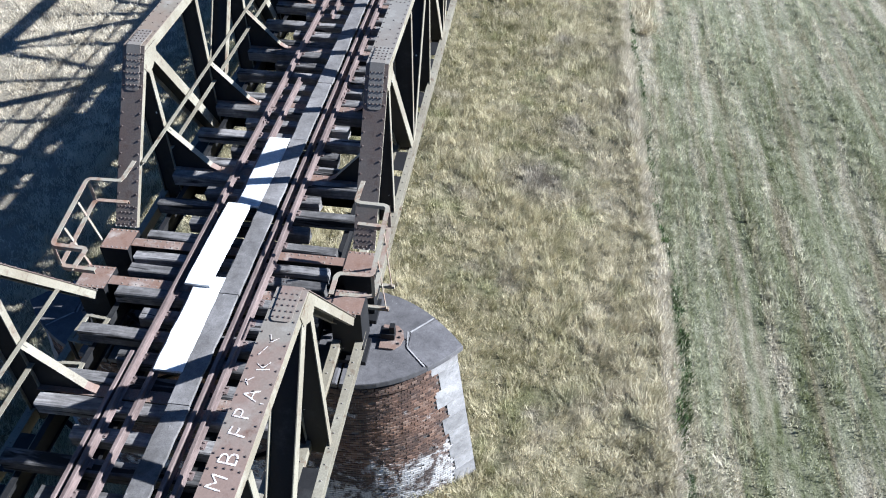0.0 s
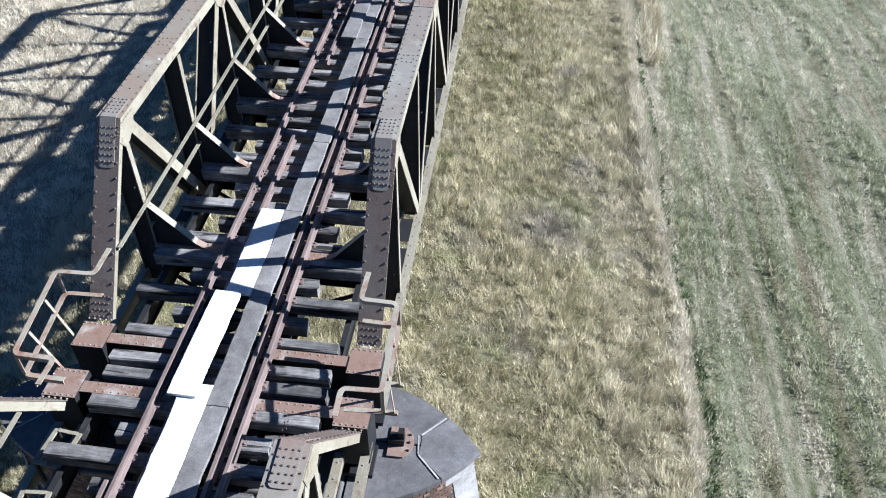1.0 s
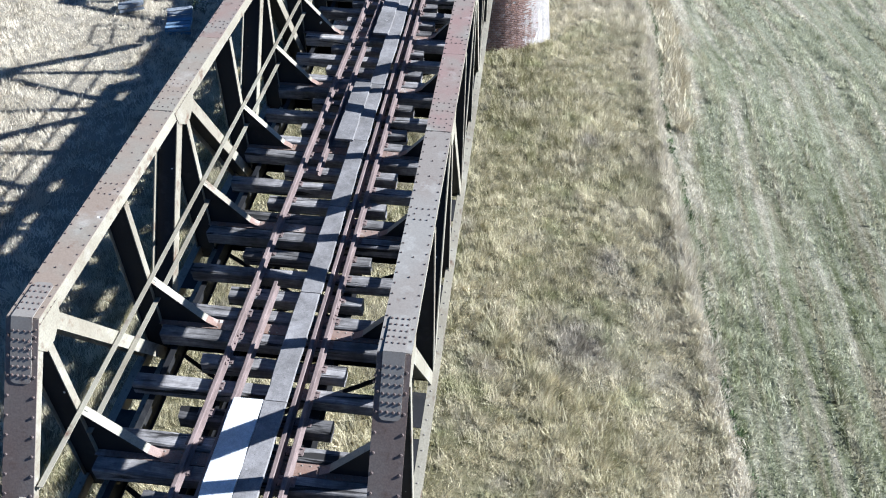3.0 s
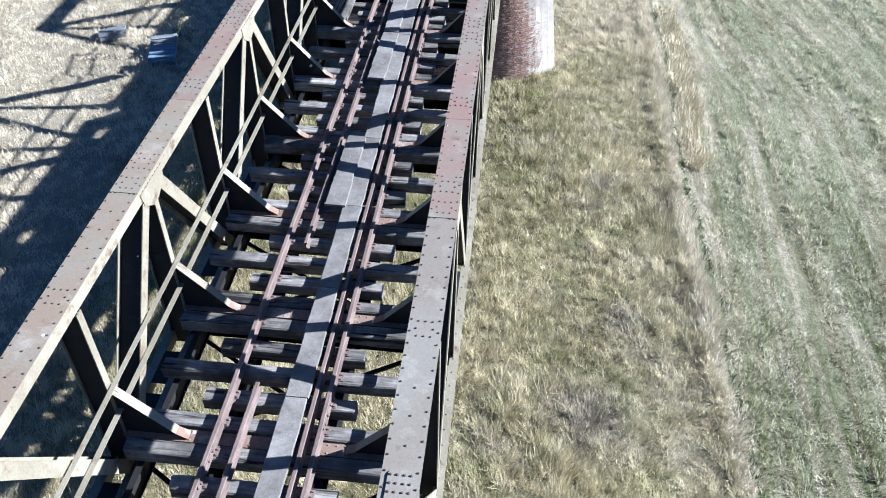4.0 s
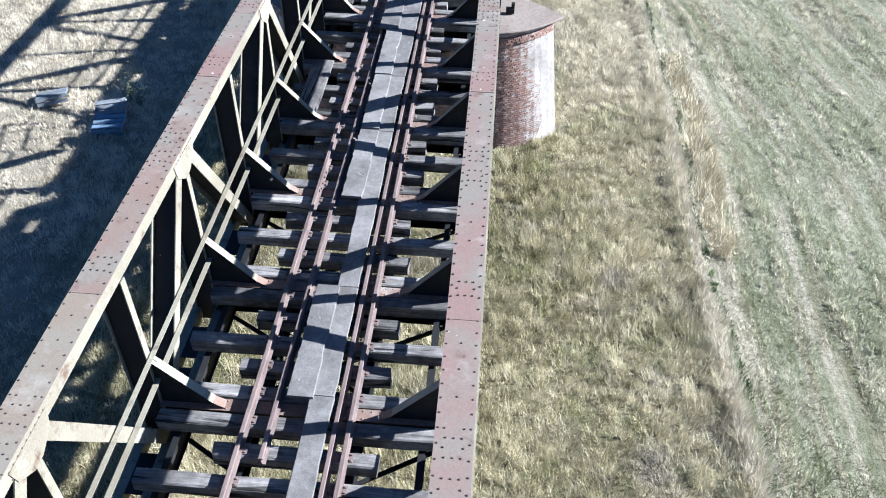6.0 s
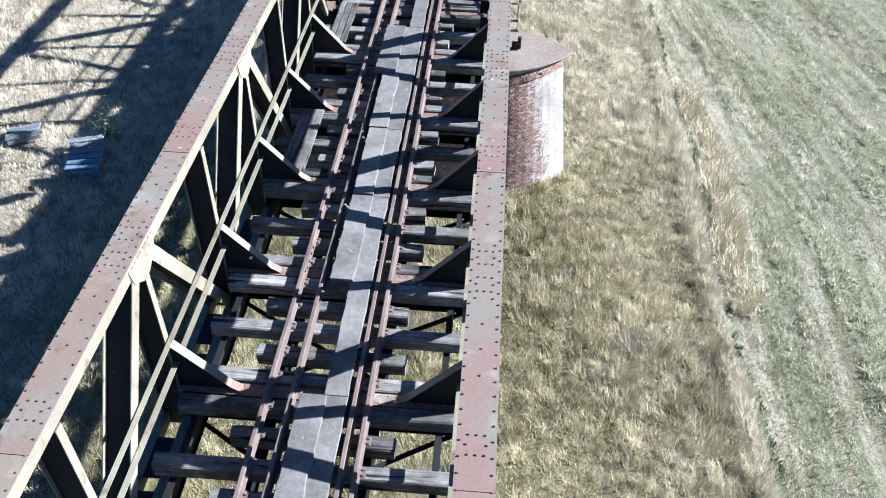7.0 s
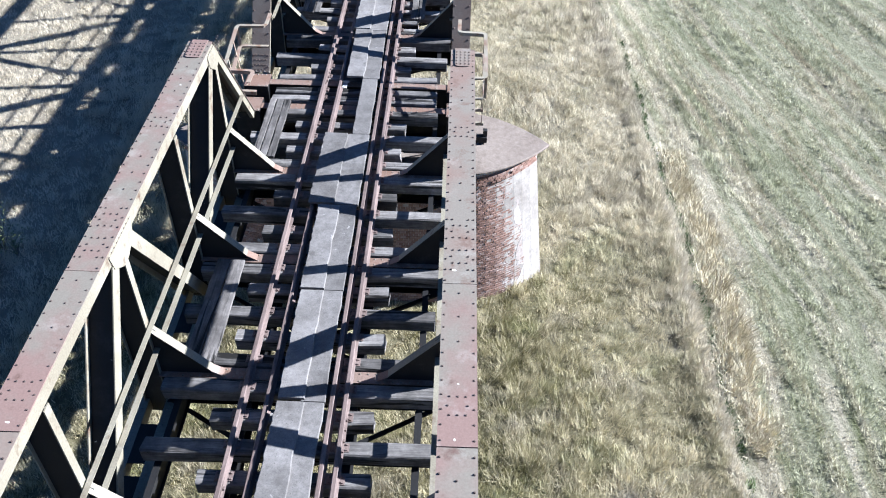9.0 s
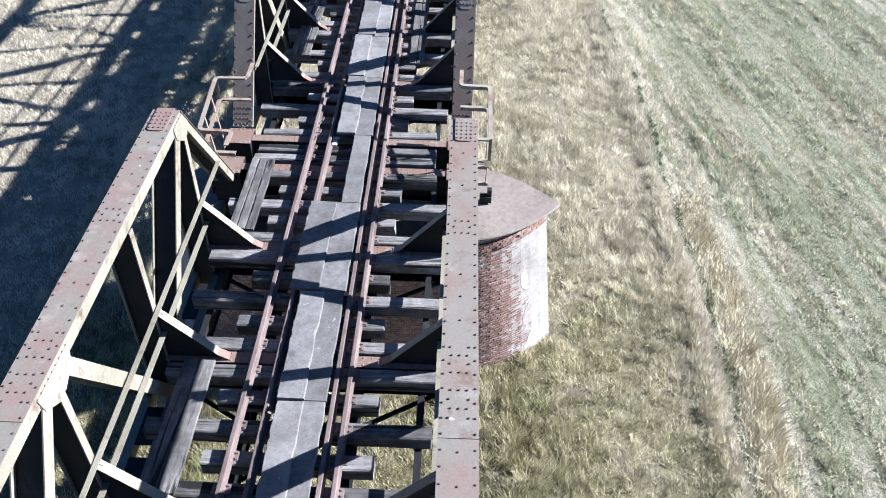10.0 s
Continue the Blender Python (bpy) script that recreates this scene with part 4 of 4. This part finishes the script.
def grass(name, label, x0, x1, y0, y1, tufts, each, tall, spread, wide, lean, seed, wind=(0.35, 0.75), mat=None, line=None, vary=1.0, rows=0.0, lumps=0.25):
    """Dry grass as one mesh of leaning blades in tufts."""
    r = np.random.default_rng(seed)
    tx, ty = r.uniform(x0, x1, tufts), r.uniform(y0, y1, tufts)
    if line is not None:
        tx = tx + line(ty)
    # thicker and thinner patches
    keep = r.random(tufts) < 0.74 + 0.26 * np.sin(tx * 1.7 + 2.0 * np.sin(ty * 0.6)) * np.sin(ty * 1.3 + 1.5 * np.sin(tx * 0.8))
    for py in PIERS:
        keep &= ~((np.abs(ty - py) < 1.35 * np.clip(1.0 - (np.abs(tx) - 2.3) / 2.5, 0.0, 1.0)) & (np.abs(tx) < 4.8))
    tx, ty = tx[keep], ty[keep]
    m = len(tx)
    size = r.uniform(0.5, 1.45, m) * (1.0 + 0.25 * np.sin(tx * 0.9 + ty * 0.5))
    if rows:
        # swaths along the mowing rows
        lane = tx + 0.18 * np.clip(ty - 24.0, 0, None) + 0.12 * np.sin(ty * 0.31) + 0.07 * np.sin(ty * 0.83 + 1.0)
        size = size * (1.0 + rows * (0.6 * np.sin(lane * 4.6) + 0.5 * np.sin(lane * 9.7 + 0.6 * np.sin(ty * 0.7)) + 0.4 * np.sin(lane * 1.9 + 2.0))).clip(0.25, None)
    lump = clumps(tx, ty, lumps, seed)
    size = size * (0.55 + 0.9 * lump)
    way = np.arctan2(wind[1], wind[0]) + 3.2 * (clumps(tx, ty, lumps * 1.6, seed + 1) - 0.5) + r.normal(0, 0.8, m)
    bx = np.repeat(tx, each) + r.normal(0, spread, m * each)
    by = np.repeat(ty, each) + r.normal(0, spread, m * each)
    h = tall * np.repeat(size, each) * r.uniform(0.5, 1.15, m * each)
    a = np.repeat(way, each) + r.normal(0, 0.9, m * each)
    tilt = lean * r.uniform(0.3, 1.5, m * each)
    tipx, tipy, tipz = bx + h * np.sin(tilt) * np.cos(a), by + h * np.sin(tilt) * np.sin(a), h * np.cos(tilt)
    turn = a + np.pi / 2 + r.normal(0, 0.45, m * each)  # blades lie flat-side up
    w = wide * r.uniform(0.6, 1.4, m * each)
    bz = land(bx, by) - 0.02
    n = m * each
    v = np.empty((n, 3, 3), np.float32)
    v[:, 0] = np.stack([bx - w * np.cos(turn), by - w * np.sin(turn), bz], 1)
    v[:, 1] = np.stack([bx + w * np.cos(turn), by + w * np.sin(turn), bz], 1)
    v[:, 2] = np.stack([tipx, tipy, bz + tipz], 1)
    own = 0.45 * clumps(tx, ty, lumps, seed + 2) + 0.55 * clumps(tx, ty, lumps * 0.4, seed + 3) + r.normal(0, 0.16, m)
    tint = (0.5 + 1.4 * (0.60 * np.repeat(own, each) + 0.40 * r.random(n) - 0.5)).astype(np.float32)
    tint = (0.5 + vary * (np.where(r.random(n) < 0.03, 1.5, tint) - 0.5)).astype(np.float32)
    me = bpy.data.meshes.new(name)
    me.vertices.add(3 * n)
    me.vertices.foreach_set("co", v.ravel())
    me.loops.add(3 * n)
    me.loops.foreach_set("vertex_index", np.arange(3 * n, dtype=np.int32))
    me.polygons.add(n)
    me.polygons.foreach_set("loop_start", np.arange(0, 3 * n, 3, dtype=np.int32))
    me.attributes.new("tint", "FLOAT", "POINT").data.foreach_set("value", np.repeat(tint, 3).astype(np.float32))
    me.materials.append(mat or blade_mat)
    me.update()
    return tagged(new(name, me), label, "grass", kind="stuff")


grass("tall_grass", "tall dry olive-yellow meadow grass leaning in the wind", -8.5, 9.0, -8, 46, 62000, 26, 0.265, 0.075, 0.0082, 0.72, 11)
grass("pale_grass", "bleached straw standing in a ridge along the field edge", -0.55, -0.02, -6, 46, 5200, 18, 0.32, 0.05, 0.0105, 0.8, 12, line=border)
grass("tussock_grass", "scattered straw tussocks beyond the field edge", 9.3, 11.4, -4, 46, 2000, 26, 0.22, 0.11, 0.011, 1.0, 15)
grass("field_grass", "short green regrowth and cut straw in the mown field", 9.2, 25, -4, 50, 46000, 22, 0.115, 0.10, 0.015, 0.9, 13, vary=0.9, rows=0.75, lumps=0.2)
weed = Nodes("fresh_weeds", 0.7)
weed_mat = weed.done(weed.ramp(weed.noise(weed.place(local=False), 4.0, 4, 0.6), (0.3, (0.05, 0.085, 0.03)), (0.7, (0.14, 0.19, 0.07))))
grass("fresh_weeds", "strip of dark green weeds in the furrow at the field edge", 0.04, 0.2, -4, 44, 1500, 14, 0.16, 0.045, 0.018, 0.8, 21, mat=weed_mat, line=border)
grass("bright_weeds", "clump of bright green weeds at the field edge", 0.0, 0.28, -1.0, 4.0, 170, 16, 0.2, 0.06, 0.022, 0.8, 22, mat=weed_mat, line=border)
tan = Nodes("tan_straw", 0.9)
tan_tint = tan.t.nodes.new("ShaderNodeAttribute")
tan_tint.attribute_name = "tint"
tan_mat = tan.done(tan.ramp(tan_tint.outputs["Fac"], (0.0, (0.32, 0.275, 0.175)), (1.0, (0.76, 0.68, 0.50))))
grass("tan_grass", "uncut tan grass standing in a strip beside the furrow", 0.3, 1.0, 19, 31, 1300, 16, 0.34, 0.10, 0.014, 0.8, 31, mat=tan_mat, line=border)
grass("straw_grass", "short straw-coloured grass of the dry meadow", -27, -7.5, 0, 52, 27000, 30, 0.2, 0.11, 0.0125, 0.95, 14, vary=0.7, lumps=0.4)


# ---- chalk marks on the chord of the first span ----
def chalk(char, y, size, turn, x=2.385):
    """A chalked letter lying on the cover plate, read from the track side."""
    cu = bpy.data.curves.new("chalk_letter", "FONT")
    cu.body, cu.size, cu.extrude, cu.align_x, cu.align_y = char, size, 0.0015, "CENTER", "CENTER"
    cu.resolution_u, cu.offset = 3, -0.0045
    cu.materials.append(chalk_white)
    ob = new("chalk_letter", cu)
    ob.matrix_basis = pose(x - 0.05, y, DECK + TOP + 0.005, 0, 0, turn)
    return tagged(ob, "white chalk letter on the rusty cover plate", "chalk mark", "chalk marks")


for char, y, size, turn, x in (("M", -8.92, 0.29, 78, 2.41), ("B", -8.62, 0.34, 84, 2.45), ("F", -8.27, 0.32, 80, 2.44), ("P", -8.02, 0.31, 84, 2.41), ("A", -7.74, 0.28, 84, 2.43), ("K", -7.30, 0.25, 98, 2.45)):
    chalk(char, y, size, turn, x)
for y, l, turn, x in ((-7.52, 0.12, 40, 2.33), (-7.56, 0.10, 120, 2.31), (-7.06, 0.16, 62, 2.36), (-6.84, 0.10, 110, 2.40), (-6.88, 0.12, 40, 2.46), (-7.85, 0.04, 0, 2.58)):
    g = Geo().box(-l / 2, l / 2, -0.007, 0.007, 0, 0.003)
    ob = thing("chalk_stroke", "faint white chalk stroke on the cover plate", "chalk mark", "chalk marks", geo=g, mat=chalk_white)
    ob.matrix_basis = pose(x - 0.05, y, DECK + TOP + 0.006, 0, 0, turn)


# ---- litter and shrubs in the meadow ----
plastic = slab_grey("faded_boards", (0.11, 0.12, 0.13), (0.21, 0.225, 0.24), 0.5)
plastic_blue = slab_grey("faded_blue_board", (0.08, 0.13, 0.18), (0.16, 0.22, 0.29), 0.5)


def crate(x, y, turn, tip=8, mat=None, label="broken weathered blue-grey pallet lying in the grass"):
    """A broken slatted pallet, tipped on its side."""
    ob = thing("pallet", label, "pallet", "dumped pallets", at=(x, y, float(land(x, y)) + 0.02))
    for i in range(3):
        part("slat", Geo().box(-0.5, 0.5, -0.28 + i * 0.24, -0.1 + i * 0.24, 0.30, 0.325), mat or plastic_blue, ob)
    for px in (-0.46, 0.0, 0.46):
        part("bearer", Geo().box(px - 0.04, px + 0.04, -0.3, 0.42, 0.2, 0.298), mat or plastic_blue, ob)
    for i in range(2):
        part("side_board", Geo().box(-0.5, 0.5, -0.36, -0.335, 0.02 + i * 0.16, 0.14 + i * 0.16), mat or plastic_blue, ob)
    ob.rotation_euler = (radians(tip), radians(-4), radians(turn))
    return ob


grey_pallet = "bleached grey pallet tipped over in the dry grass"
crate(-10.05, 22.62, 8)
crate(-10.34, 23.55, 14, 16, plastic, grey_pallet)
crate(-12.6, 24.0, 24, -14, plastic, grey_pallet)


def shrub(x, y, height, seed):
    """A thin-leaved young shrub: forked twigs with many small leaves."""
    r3 = random.Random(seed)
    ob = thing("shrub", "small green-yellow shrub growing in the meadow", "shrub", "meadow shrubs", at=(x, y, float(land(x, y))))
    stem, leaves = Geo(), Geo()
    for k in range(7):
        a, lean = r3.uniform(0, 6.28), r3.uniform(0.1, 0.55)
        p = Vector((0, 0, 0))
        d = Vector((math.cos(a) * lean, math.sin(a) * lean, 1)).normalized()
        for j in range(6):
            q = p + d * height / 6
            stem.beam(p, q, (1, 0, 0), (0, 1, 0), 0.022 * (1 - j / 7), 0.022 * (1 - j / 7))
            d = (d + Vector((r3.uniform(-0.25, 0.25), r3.uniform(-0.25, 0.25), 0.05))).normalized()
            p = q
            for _ in range(5 if j > 0 else 0):
                o = p + Vector([r3.gauss(0, 0.10) for _ in range(3)])
                u, w = Vector([r3.gauss(0, 1) for _ in range(3)]).normalized() * 0.04, Vector([r3.gauss(0, 1) for _ in range(3)]).normalized() * 0.02
                leaves.add([o - u, o - w, o + u, o + w], [(0, 1, 2, 3)])
    part("stems", stem, timber_wood, ob)
    part("leaves", leaves, leaf_mat, ob, "small yellow-green leaves", "stuff")
    return ob


def leaf_material():
    n = Nodes("shrub_leaf", 0.6)
    return n.done(n.ramp(n.island(), (0.0, (0.06, 0.08, 0.03)), (0.6, (0.11, 0.13, 0.05)), (1.0, (0.2, 0.19, 0.09))))


leaf_mat = leaf_material()
for x, y, h, sd in ((-10.05, 24.4, 1.3, 1), (-9.6, 24.2, 0.8, 2), (-4.7, 26.3, 0.8, 3)):
    shrub(x, y, h, sd)


# ---- remains of the side walkway on the first span ----
def iron_trestle(x, y, turn):
    ob = thing("iron_trestle", "small bent angle-iron trestle beside the handrail, cream paint", "iron trestle", "iron trestles", at=(x, y, DECK - 0.42))
    for px in (-0.2, 0.2):
        part("side_bar", Geo().box(px - 0.035, px + 0.035, -0.32, 0.32, 0.0, 0.03), steel, ob)
    for py in (-0.3, 0.3):
        part("cross_bar", Geo().box(-0.165, 0.165, py - 0.03, py + 0.03, 0.004, 0.034), steel, ob)
    for px, py in ((-0.2, -0.3), (0.2, -0.3), (-0.2, 0.3), (0.2, 0.3)):
        part("leg", Geo().box(px - 0.025, px + 0.025, py - 0.02, py + 0.02, -0.5, -0.002), steel_dark, ob)
    ob.rotation_euler = (0, 0, radians(turn))
    return ob


iron_trestle(-2.02, -5.62, 4)
iron_trestle(-2.08, -4.55, -6)
